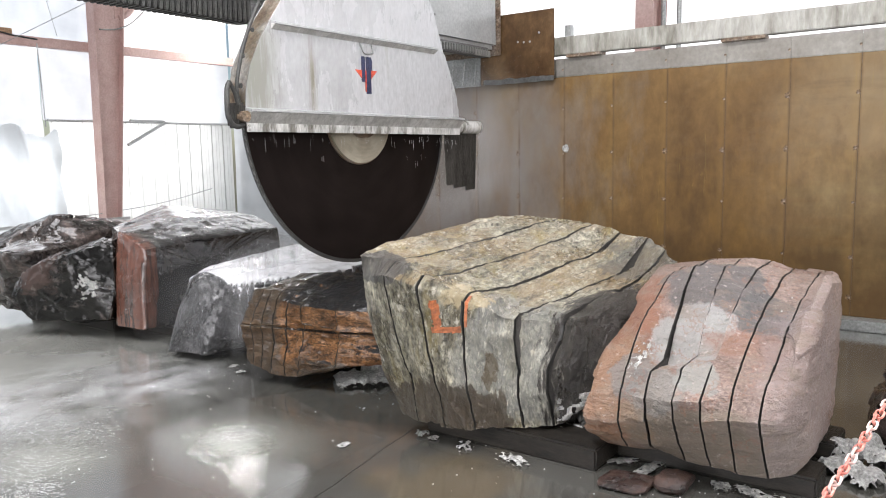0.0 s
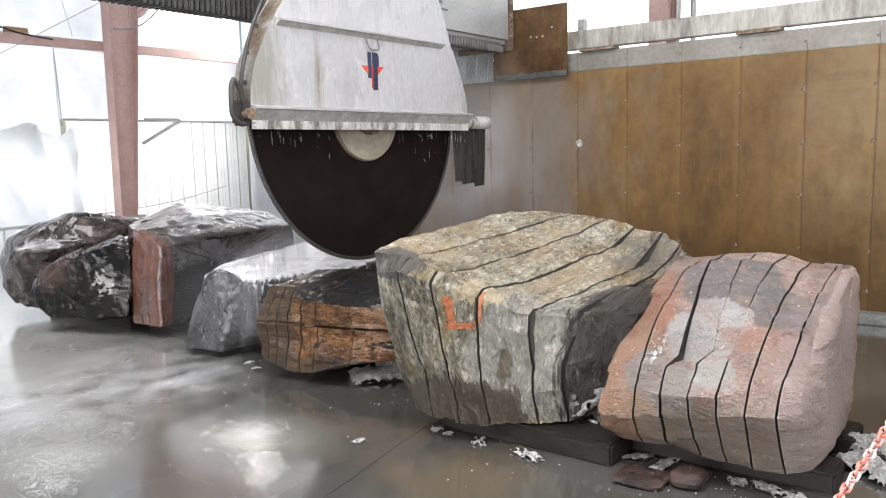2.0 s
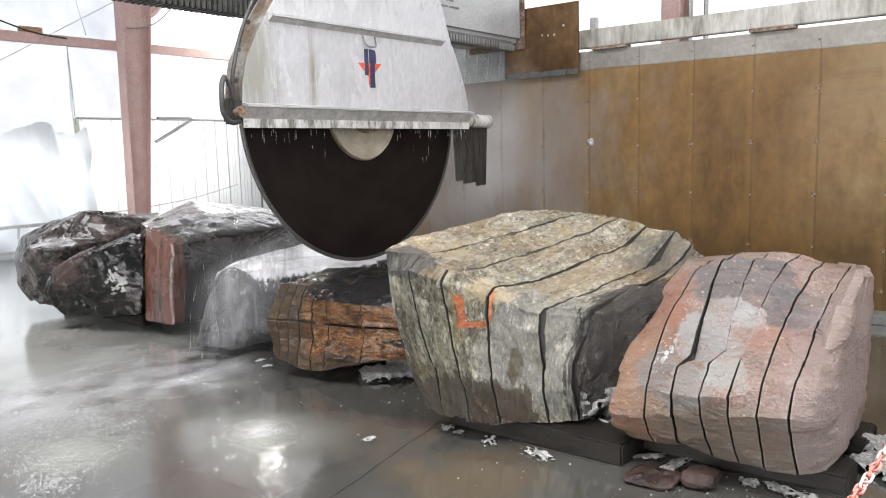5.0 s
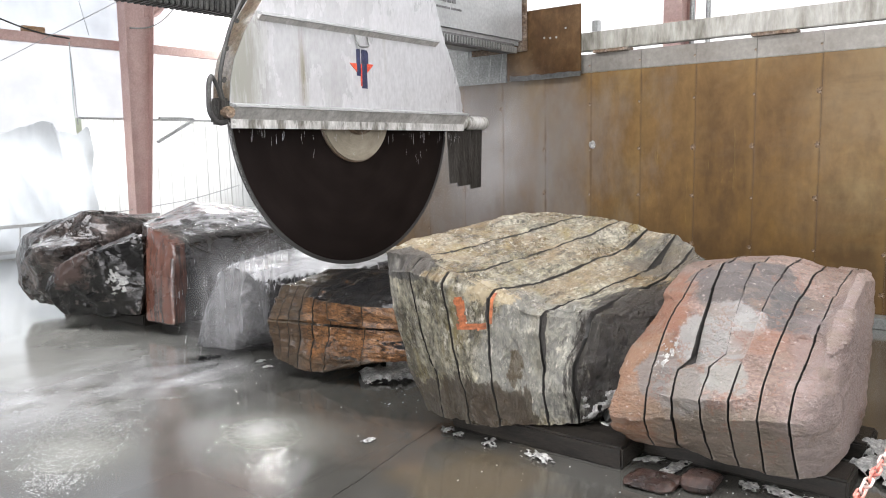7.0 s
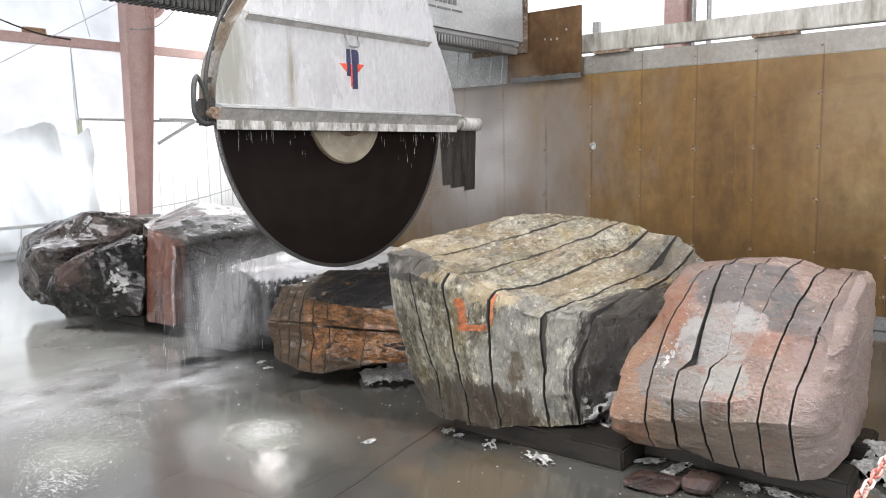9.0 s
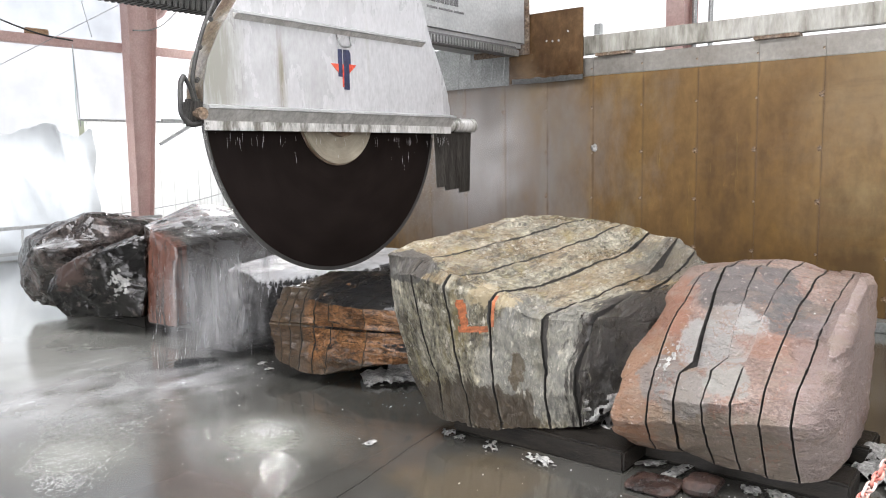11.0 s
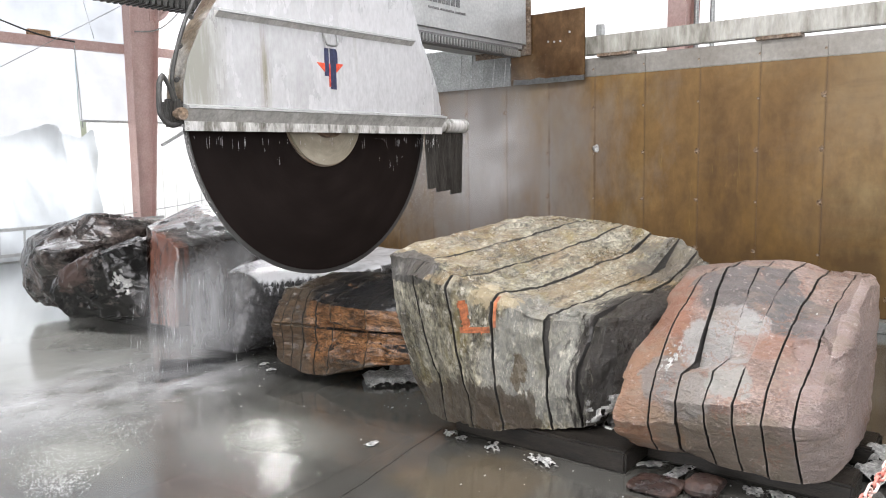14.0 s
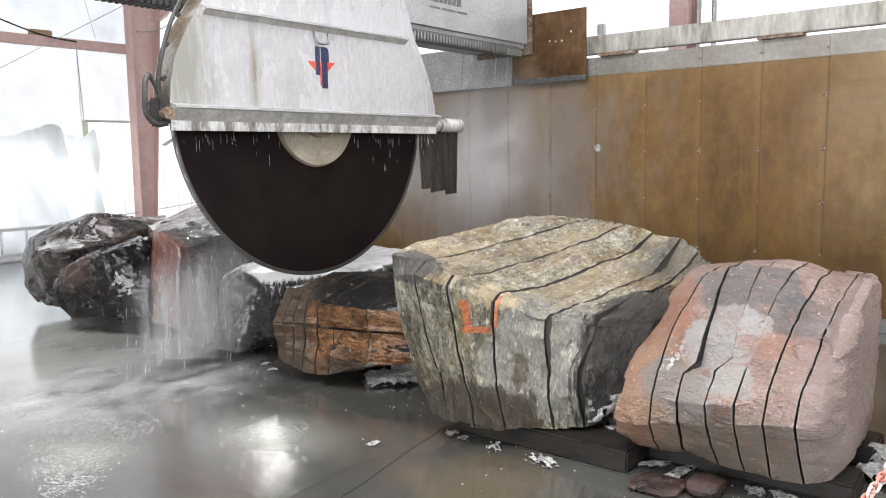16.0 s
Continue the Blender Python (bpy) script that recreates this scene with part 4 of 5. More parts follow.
    # hoses at the leading end
    part("hose", tube([(-1.30, -0.14, 0.88), (-1.48, -0.17, 0.58), (-1.60, -0.2, 0.3), (-1.63, -0.2, 0.12), (-1.58, -0.18, -0.02)], 0.016), M_RUBBER, top, "black water hose", smooth=True)
    part("hose", tube([(-1.60, -0.22, -0.15), (-1.69, -0.24, -0.16), (-1.76, -0.24, -0.09), (-1.765, -0.24, 0.03), (-1.74, -0.22, 0.14), (-1.70, -0.2, 0.19)], 0.02), M_RUBBER, top, "black looped hose", smooth=True)
    part("hose", tube([(-1.70, -0.2, 0.19), (-1.65, -0.2, 0.1), (-1.60, -0.18, -0.04)], 0.016), M_RUBBER, top, "black looped hose", smooth=True)
    for x, z in ((-1.45, 0.62), (-1.56, 0.4), (-1.60, 0.16)):
        part("clamp", cyl((x, -0.21, z), (x + 0.05, -0.15, z + 0.02), 0.017, n=10), M_RUBBER, top)
    part("valve", box(-1.66, -1.55, -0.22, -0.08, -0.17, 0.03, 0.02), M_FLAP, top, "dirty dark valve block")
    part("valve_knob", cyl((-1.6, -0.27, -0.08), (-1.6, -0.2, -0.08), 0.045), M_RUST, top)
    # carriage behind the hood
    part("carriage", box(-0.9, 0.9, 0.065, 0.215, 0.9, 1.9, 0.01), M_PAINT, top)
    for o in top.children_recursive:
        if o.type == "MESH":
            o.data.transform(Matrix.Scale(SIZE, 4))
    return top, blade


SAW, BLADE = saw()


def bridge():
    top = thing("bridge_beam", None, "white saw bridge beam with a toothed rack", "machine beam", "", "structure")
    part("beam", box(1.4, 7.8, 4.835, 5.7, 2.905, 3.9, 0.05), M_PAINT, top, "white painted bridge beam")
    part("rack", box(1.4, 7.6, 4.85, 4.95, 2.80, 2.91, 0.004), M_INK, top, "dark greasy rack")
    part("end_post", box(7.79, 7.82, 4.80, 5.6, 2.84, 3.9, 0.008), M_RUST, top)
    tooth = mesh("tooth", box(-0.014, 0.014, 4.822, 4.848, 2.81, 2.885, 0.005), M_GALV)
    for i in range(44):
        o = new("tooth", tooth)
        o.parent, o.location = top, (5.4 + i * 0.05, 0, 0)
    part("rack_cover", box(7.3, 7.62, 4.825, 4.85, 2.80, 2.87, 0.004), M_GALV, top)
    # lettering that cannot be read, as plain bars
    x = 5.62
    rng = random.Random(2)
    for i in range(13):
        w = rng.choice((0.03, 0.05, 0.06))
        part("lettering", box(x, x + w, 4.829, 4.8345, 3.20, 3.20 + rng.choice((0.085, 0.085, 0.12)), 0), M_INK, top)
        x += w + 0.02
    for x, w in ((5.95, 0.16), (6.14, 0.22), (6.39, 0.17)):
        part("lettering", box(x, x + w, 4.83, 4.8345, 3.135, 3.155), M_INK, top)
    # bellows towards the hall's open side
    bel = thing("bellows", None, "black corrugated rubber way bellows", "bellows")
    bm = bmesh.new()
    for i in range(66):
        x = 1.0 + i * 0.045
        box(x, x + 0.032, 4.66, 4.83, 2.715, 2.90, 0.006, bm)
    part("folds", bm, M_RUBBER, bel)
    part("core", box(1.0, 3.95, 4.68, 4.835, 2.75, 2.92), M_RUBBER, bel)
    g = thing("splash_guard", None, "rusty and galvanised plates hanging from the bridge", "splash guard")
    part("rust_plate", box(7.83, 7.845, 4.11, 5.10, 2.51, 3.30, 0.004), M_PLATE, g, "rust brown plate")
    part("galvanised_plate", box(7.83, 7.845, 5.11, 7.3, 2.50, 3.01, 0.004), M_GALV, g, "galvanised plate")
    bm = bmesh.new()
    n = 40
    lo = [bm.verts.new((7.822 - 0.018 * abs(noise.noise(Vector((i * 0.35, 2, 0)))), 4.11 + 0.95 * i / n, 2.50 + 0.008 * noise.noise(Vector((i * 0.12, 5, 0))))) for i in range(n + 1)]
    hi = [bm.verts.new((7.826 - 0.03 * abs(noise.noise(Vector((i * 0.5, 8, 0)))), 4.11 + 0.95 * i / n, 2.56 + 0.02 * noise.noise(Vector((i * 0.22, 9, 0))))) for i in range(n + 1)]
    for i in range(n):
        bm.faces.new((lo[i], lo[i + 1], hi[i + 1], hi[i]))
    bmesh.ops.solidify(bm, geom=bm.faces[:], thickness=0.004)
    part("crumpled_edge", bm, M_GALV, g, "crumpled shiny lower edge", smooth=True)
    for y, z in ((4.3, 3.05), (4.42, 2.96), (4.5, 2.96), (4.58, 2.97)):
        part("screw", cyl((7.822, y, z), (7.831, y, z), 0.012, n=8), M_GALV, g)
    for i in range(5):
        y = 5.2 + i * 0.17
        part("rib", cyl((7.826, y, 2.52), (7.826, y - 0.05, 2.97), 0.008, n=8), M_GALV, g)


bridge()


# ---- the stones, from the nearest to the farthest ----
def stones():
    big = [
        (1.74, [(4.02, 0.20), (4.00, 0.34), (4.02, 0.46), (4.06, 0.57), (4.14, 0.66), (4.24, 0.70), (4.42, 0.72), (4.70, 0.75), (5.00, 0.79), (5.30, 0.86)]),
        (1.83, [(3.90, 0.20), (3.92, 0.34), (3.92, 0.46), (3.93, 0.60), (3.95, 0.70), (4.00, 0.75), (4.12, 0.76), (4.47, 0.79), (4.90, 0.82), (5.36, 0.91)]),
        (1.86, [(3.79, 0.18), (3.79, 0.34), (3.80, 0.47), (3.81, 0.63), (3.84, 0.72), (3.89, 0.76), (4.06, 0.76), (4.47, 0.80), (4.90, 0.82), (5.36, 0.92)]),
        (1.95, [(3.71, 0.14), (3.62, 0.35), (3.63, 0.49), (3.78, 0.62), (3.82, 0.73), (3.88, 0.775), (4.14, 0.78), (4.42, 0.79), (4.98, 0.82), (5.54, 0.94)]),
        (2.09, [(3.61, 0.12), (3.54, 0.33), (3.54, 0.48), (3.49, 0.67), (3.51, 0.79), (3.58, 0.82), (4.15, 0.81), (4.56, 0.83), (5.22, 0.86), (5.54, 1.03)]),
        (2.32, [(3.45, 0.12), (3.36, 0.40), (3.35, 0.60), (3.34, 0.79), (3.35, 0.89), (3.42, 0.92), (3.87, 0.90), (4.61, 0.93), (5.15, 0.96), (5.56, 1.07)]),
        (2.49, [(3.40, 0.12), (3.30, 0.42), (3.25, 0.60), (3.22, 0.80), (3.17, 0.98), (3.22, 1.02), (3.52, 1.01), (4.15, 1.04), (4.90, 1.07), (5.42, 1.14)]),
        (2.66, [(3.37, 0.12), (3.30, 0.43), (3.21, 0.64), (3.14, 0.84), (3.08, 1.05), (3.21, 1.13), (3.49, 1.12), (4.10, 1.14), (4.85, 1.17), (5.20, 1.19)]),
        (2.87, [(3.45, 0.12), (3.35, 0.27), (3.25, 0.51), (3.18, 0.76), (3.11, 1.02), (3.10, 1.15), (3.31, 1.21), (3.74, 1.22), (4.39, 1.24), (4.81, 1.24)]),
    ]
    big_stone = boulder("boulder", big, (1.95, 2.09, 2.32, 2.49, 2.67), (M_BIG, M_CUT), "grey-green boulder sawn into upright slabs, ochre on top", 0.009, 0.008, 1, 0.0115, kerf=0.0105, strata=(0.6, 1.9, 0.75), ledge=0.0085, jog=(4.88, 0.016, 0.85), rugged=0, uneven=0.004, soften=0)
    pink = [
        (0.655, [(3.98, 0.12), (3.86, 0.27), (3.76, 0.42), (3.74, 0.55), (3.80, 0.67), (3.94, 0.77), (4.06, 0.85), (4.22, 0.93), (4.46, 1.00), (4.78, 0.94)]),
        (0.71, [(3.84, 0.10), (3.70, 0.27), (3.62, 0.42), (3.62, 0.55), (3.70, 0.66), (3.86, 0.76), (4.00, 0.84), (4.18, 0.93), (4.46, 1.02), (4.80, 0.98)]),
        (0.80, [(3.74, 0.10), (3.60, 0.29), (3.52, 0.45), (3.59, 0.56), (3.82, 0.66), (4.01, 0.74), (4.15, 0.81), (4.38, 0.89), (4.75, 0.95), (5.10, 0.94)]),
        (0.94, [(3.71, 0.10), (3.60, 0.28), (3.53, 0.43), (3.59, 0.53), (3.74, 0.66), (3.89, 0.73), (4.04, 0.80), (4.22, 0.88), (4.57, 0.97), (4.88, 0.98)]),
        (1.068, [(3.72, 0.10), (3.61, 0.26), (3.52, 0.40), (3.52, 0.50), (3.69, 0.63), (3.84, 0.71), (3.98, 0.82), (4.22, 0.94), (4.55, 1.01), (4.88, 1.01)]),
        (1.072, [(3.72, 0.10), (3.61, 0.26), (3.52, 0.40), (3.51, 0.50), (3.69, 0.62), (3.91, 0.675), (4.01, 0.82), (4.26, 0.94), (4.55, 1.01), (4.88, 1.01)]),
        (1.198, [(3.73, 0.10), (3.62, 0.24), (3.53, 0.37), (3.50, 0.49), (3.64, 0.615), (3.87, 0.62), (3.98, 0.79), (4.17, 0.94), (4.35, 1.04), (4.88, 1.02)]),
        (1.202, [(3.73, 0.10), (3.62, 0.23), (3.53, 0.36), (3.50, 0.48), (3.64, 0.615), (3.88, 0.595), (4.01, 0.79), (4.19, 0.94), (4.35, 1.04), (4.88, 1.02)]),
        (1.368, [(3.80, 0.10), (3.69, 0.17), (3.61, 0.33), (3.59, 0.44), (3.67, 0.565), (3.91, 0.545), (4.03, 0.74), (4.18, 0.91), (4.34, 1.02), (4.80, 1.02)]),
        (1.372, [(3.80, 0.10), (3.68, 0.17), (3.60, 0.325), (3.585, 0.44), (3.67, 0.565), (3.86, 0.575), (3.995, 0.74), (4.16, 0.91), (4.335, 1.025), (4.80, 1.02)]),
        (1.52, [(3.76, 0.10), (3.68, 0.18), (3.61, 0.28), (3.64, 0.44), (3.71, 0.55), (3.74, 0.58), (3.85, 0.70), (4.01, 0.81), (4.36, 0.95), (4.95, 0.97)]),
        (1.70, [(3.74, 0.10), (3.59, 0.20), (3.53, 0.29), (3.57, 0.40), (3.71, 0.52), (3.78, 0.57), (4.05, 0.70), (4.34, 0.87), (4.70, 0.95), (5.00, 0.93)]),
    ]
    pink_stone = boulder("boulder", pink, (0.80, 0.94, 1.07, 1.20, 1.37, 1.52), (M_PINK, M_CUT), "pink and grey granite boulder sawn into slabs", 0.010, 0.005, 2, 0.012, kerf=0.0095, strata=(0.9, 0.7, 1.5), ledge=0.007, uneven=0.006, soften=0)
    brown = [
        (3.10, [(4.10, 0.22), (4.07, 0.28), (4.05, 0.36), (4.06, 0.47), (4.08, 0.60), (4.15, 0.70), (4.60, 0.79), (5.30, 0.62)]),
        (3.45, [(3.92, 0.22), (3.90, 0.27), (3.93, 0.36), (3.91, 0.46), (3.92, 0.60), (4.02, 0.68), (4.45, 0.78), (5.30, 0.62)]),
        (3.74, [(3.74, 0.18), (3.79, 0.25), (3.83, 0.36), (3.80, 0.45), (3.81, 0.60), (3.93, 0.67), (4.32, 0.77), (5.25, 0.62)]),
        (4.06, [(3.68, 0.08), (3.72, 0.20), (3.77, 0.34), (3.75, 0.47), (3.77, 0.61), (3.87, 0.67), (4.30, 0.76), (5.20, 0.62)]),
        (4.20, [(3.71, 0.06), (3.70, 0.17), (3.73, 0.32), (3.75, 0.49), (3.77, 0.62), (3.85, 0.675), (4.30, 0.76), (5.20, 0.62)]),
        (4.31, [(3.67, 0.08), (3.67, 0.19), (3.70, 0.31), (3.72, 0.46), (3.76, 0.63), (3.82, 0.70), (4.30, 0.76), (5.20, 0.62)]),
        (4.58, [(3.64, 0.16), (3.62, 0.24), (3.61, 0.32), (3.64, 0.47), (3.72, 0.62), (3.77, 0.69), (4.25, 0.75), (5.20, 0.62)]),
    ]
    # a crack runs level across its face
    brown = [(y, o[:3] + [(o[2][0] + 0.0, 0.425), (o[2][0] + 0.016, 0.437), (o[2][0] + 0.012, 0.449)] + o[3:]) for y, o in brown]
    boulder("boulder", brown, (3.74, 4.06, 4.2, 4.31, 4.40, 4.48), (M_BROWN, M_CUT), "rust-brown layered boulder with a wet black top", 0.010, 0.005, 3, 0.013, strata=(0.8, 0.8, 1.8), soften=0, base=0.06, ledge=0.013, uneven=0.008)
    shelf_stone = hewn("boulder", [
        (3.78, 5.24, 0.06), (3.70, 5.66, 0.05), (3.80, 5.62, 0.40), (3.88, 5.42, 0.70), (3.98, 5.20, 0.62), (3.86, 5.20, 0.30), (4.7, 4.76, 0.62), (5.9, 4.76, 0.69), (5.9, 4.76, 0.06),
        (5.9, 6.22, 0.74), (5.9, 6.22, 0.06), (4.62, 6.22, 0.64), (4.60, 6.22, 0.06), (4.05, 5.78, 0.62), (3.92, 5.80, 0.06)], M_GREY, "wet grey stone sawn down to a flat shelf", 0.012, 0.004, 4, 0.03)
    tall = [
        (6.31, [(3.90, 0.10), (3.91, 0.50), (3.95, 0.88), (4.60, 0.92), (5.60, 0.93)]),
        (6.72, [(3.87, 0.10), (3.88, 0.50), (3.95, 1.02), (4.60, 1.10), (5.60, 1.05)]),
        (7.25, [(4.20, 0.10), (4.10, 0.50), (4.20, 1.02), (4.80, 1.22), (5.60, 1.10)]),
    ]
    tall_stone = boulder("boulder", tall, (), (M_TALL, M_CUT), "tall dark block with a red-streaked face", 0.008, 0.003, 5, 0.022, piece="block")
    dark_stone = hewn("boulder", [
        (3.36, 7.72, 0.38), (3.46, 7.54, 0.13), (3.80, 6.70, 0.19), (3.86, 6.66, 0.52), (3.60, 6.95, 0.84), (3.93, 6.78, 0.94), (3.47, 7.50, 0.69), (3.42, 7.72, 0.52),
        (4.12, 7.25, 0.93), (4.3, 7.72, 0.80), (4.3, 7.78, 0.12), (3.95, 6.85, 0.14)], M_DARK, "black wet boulder with rusty patches", 0.02, 0.003, 6, 0.028)
    far = [
        (7.74, [(4.10, 0.12), (3.95, 0.45), (3.66, 0.68), (3.62, 0.80), (4.05, 0.84), (4.35, 0.96), (4.9, 0.95)]),
        (7.92, [(4.00, 0.12), (3.82, 0.42), (3.46, 0.66), (3.42, 0.80), (3.82, 0.86), (4.05, 1.09), (4.9, 1.0)]),
        (8.08, [(3.85, 0.12), (3.66, 0.36), (3.43, 0.62), (3.42, 0.80), (3.77, 0.87), (4.03, 1.12), (4.9, 1.0)]),
        (8.13, [(3.78, 0.12), (3.55, 0.34), (3.46, 0.62), (3.50, 0.86), (3.76, 1.00), (4.05, 1.12), (4.9, 1.0)]),
        (8.50, [(3.64, 0.14), (3.49, 0.30), (3.48, 0.62), (3.55, 0.88), (3.80, 0.99), (4.20, 1.08), (4.9, 1.0)]),
        (8.85, [(3.75, 0.15), (3.62, 0.35), (3.58, 0.60), (3.66, 0.82), (3.95, 0.92), (4.30, 1.00), (4.9, 0.95)]),
    ]
    far_stone = boulder("boulder", far, (), (M_FAR, M_CUT), "brown-grey boulder with a sawn ledge", 0.022, 0.003, 7, 0.02, piece="block")
    # spray-paint mark and dried white slurry
    def stroke(a, b):
        n = 0.10 * noise.noise(Vector((a * 4, b * 4, 2)))
        upright = a > 0.45 + n and a < 0.85 + n and b > -0.75
        foot = -0.75 < b + n < -0.4 and a > -0.5
        return (1 if upright or foot or (-0.85 < a < -0.55 and b > -0.5) else -1) + 0.7 * noise.noise(Vector((a * 9, b * 9, 5))) - 0.25
    splat("paint_mark", big_stone, (3.27, 2.37, 0.80), (0, 0.17, 0), (0, 0, 0.22), (1, 0, 0), stroke, M_SPRAY, 0.003, 0.007, "orange sprayed mark")
    splat("dried_slurry", dark_stone, (3.6, 6.86, 0.52), (0, 0.3, 0), (0, 0, 0.32), (1, 0, 0), ragged(3, 3, 0.45), M_FOAM, 0.004, 0.006, "dried white slurry")
    splat("dried_slurry", pink_stone, (3.85, 1.47, 0.6), (0, 0.14, 0), (0, 0, 0.2), (1, 0, 0), ragged(5, 4, 0.25), M_FOAM, 0.004, 0.005, "dried white slurry")
    splat("dried_slurry", pink_stone, (4.1, 0.855, 0.86), (0, 0.05, 0), (0, 0, 0.14), (1, 0, 0), ragged(7, 4, 0.3), M_FOAM, 0.004, 0.006, "dried white slurry")
    # water on the shelf, its bright reflection painted white
    splat("foam", shelf_stone, (4.95, 5.45, 0.7), (1.9, 0, 0), (0, 1.4, 0), (0, 0, -1), ragged(2, 2, 1.35, 0.4), M_SHEET, 0.008, 0.03, "running water, coloured white for the back wall's reflection")
    splat("foam", far_stone, (3.60, 7.92, 0.9), (0.42, 0, 0), (0, 0.36, 0), (0, 0, -1), ragged(4, 2, 1.2, 0.3), M_GLAZE, 0.005, 0.02, "white wet slurry")
    # the wet sheen on the tall block's top, painted as white water
    splat("foam", tall_stone, (4.75, 6.78, 1.3), (1.8, 0, 0), (0, 0.9, 0), (0, 0, -1), ragged(8, 3.4, 0.95, 1.0), M_GLAZE, 0.006, 0.03, "running water, coloured white for the back wall's reflection")
    splat("slurry", big_stone, (3.80, 1.82, 0.20), (0, 0.24, 0), (0, 0, 0.26), (1, 0, 0), ragged(9, 2.6, 0.75, 0.9), M_FOAM, 0.008, 0.006, "white slurry splashed up the stone", None, 0.03)
    return big_stone, pink_stone


stones()


def sleepers():
    for x0, x1, y0, y1, h in ((3.56, 3.86, 1.62, 2.75, 0.12), (4.6, 4.9, 1.7, 2.8, 0.12), (3.85, 4.1, 0.6, 1.7, 0.1), (4.4, 4.7, 0.6, 1.7, 0.1), (4.36, 4.56, 3.5, 4.5, 0.12), (4.8, 5.05, 3.3, 4.5, 0.12), (4.2, 4.5, 5.25, 7.2, 0.09), (4.0, 4.3, 7.0, 8.7, 0.12)):
        t = thing("timber_sleeper", None, "dark wet timber sleeper under a boulder", "timber", "sleepers")
        part("beam", box(x0, x1, y0, y1, 0, h, 0.012), M_TIMBER, t)


sleepers()


# ---- water ----
def streak(bm, p, length, r, lean=0.0):
    """One drop drawn out by its fall: a slim spindle."""
    x, y, z = p
    top = bm.verts.new((x + lean * length, y, z + length / 2))
    low = bm.verts.new((x - lean * length, y, z - length / 2))
    ring = [bm.verts.new((x + r * math.cos(a), y + r * math.sin(a), z - length * 0.15)) for a in (0, 2.09, 4.19)]
    for i in range(3):
        bm.faces.new((top, ring[i], ring[(i + 1) % 3]))
        bm.faces.new((low, ring[(i + 1) % 3], ring[i]))


POUR = Vector((4.655, 5.25, 2.105))


def spray():
    """Water that the blade throws ahead of itself; it travels with the saw and falls in torn sheets."""
    top = thing("water_spray", pose(*POUR), "white water spray falling ahead of the blade", "water", "", "stuff")
    rng = random.Random(11)
    sheets, bundles = [], []
    for k, (x0, x1, y, z1) in enumerate(((-1.85, -0.45, 0.0, -0.95), (-1.75, -0.65, -0.16, -1.0), (-1.5, -0.35, 0.18, -0.95))):
        def at(u, v):
            return (x0 + (x1 - x0) * u - 0.14 * (1 - v), y + 0.06 * noise.noise(Vector((u * 5, v, k))), -2.09 + (z1 - 0.30 * (1 - u) ** 2 + 2.09) * v)
        sheets.append(veil("water_sheet", top, M_FALL, at, 24, 16, "torn sheet of falling water"))
    for k in range(6):
        bm = bmesh.new()
        for i in range(18):
            x = -1.85 + 1.35 * rng.random()
            streak(bm, (x, rng.gauss(0, 0.14), rng.uniform(-2.05, -1.1 - 0.25 * (abs(x) - 0.5) / 1.3)), rng.uniform(0.03, 0.12), rng.uniform(0.0005, 0.0011), 0.06)
        bundles.append(part("drops", bm, M_DROP_GLINT, top, "falling drops"))
    return top, sheets + bundles


def drips():
    """Water running off the hood's lower lip, in bundles that shake."""
    rng = random.Random(5)
    made = []
    for k in range(4):
        bm = bmesh.new()
        for i in range(18):
            x = rng.choice((rng.uniform(-1.5, 1.5), rng.uniform(-1.5, 1.5), rng.gauss(-1.1, 0.25), rng.gauss(0.75, 0.3), rng.gauss(1.3, 0.12)))
            if abs(x) < 1.5:
                l = rng.uniform(0.03, 0.12)
                streak(bm, (x, -0.19 + rng.uniform(-0.02, 0.03), -0.2 - l / 2 - rng.choice((0, 0, 0, rng.uniform(0, 0.3)))), l, rng.uniform(0.0005, 0.0012))
        bmesh.ops.transform(bm, matrix=Matrix.Scale(SIZE, 4), verts=bm.verts[:])
        made.append(tagged(part("drips", bm, M_DROP_GLINT, SAW, "water dripping off the lip"), kind="stuff"))
    return made


SPRAY, FALLING = spray()
DRIPS = drips()


GLINTS = []


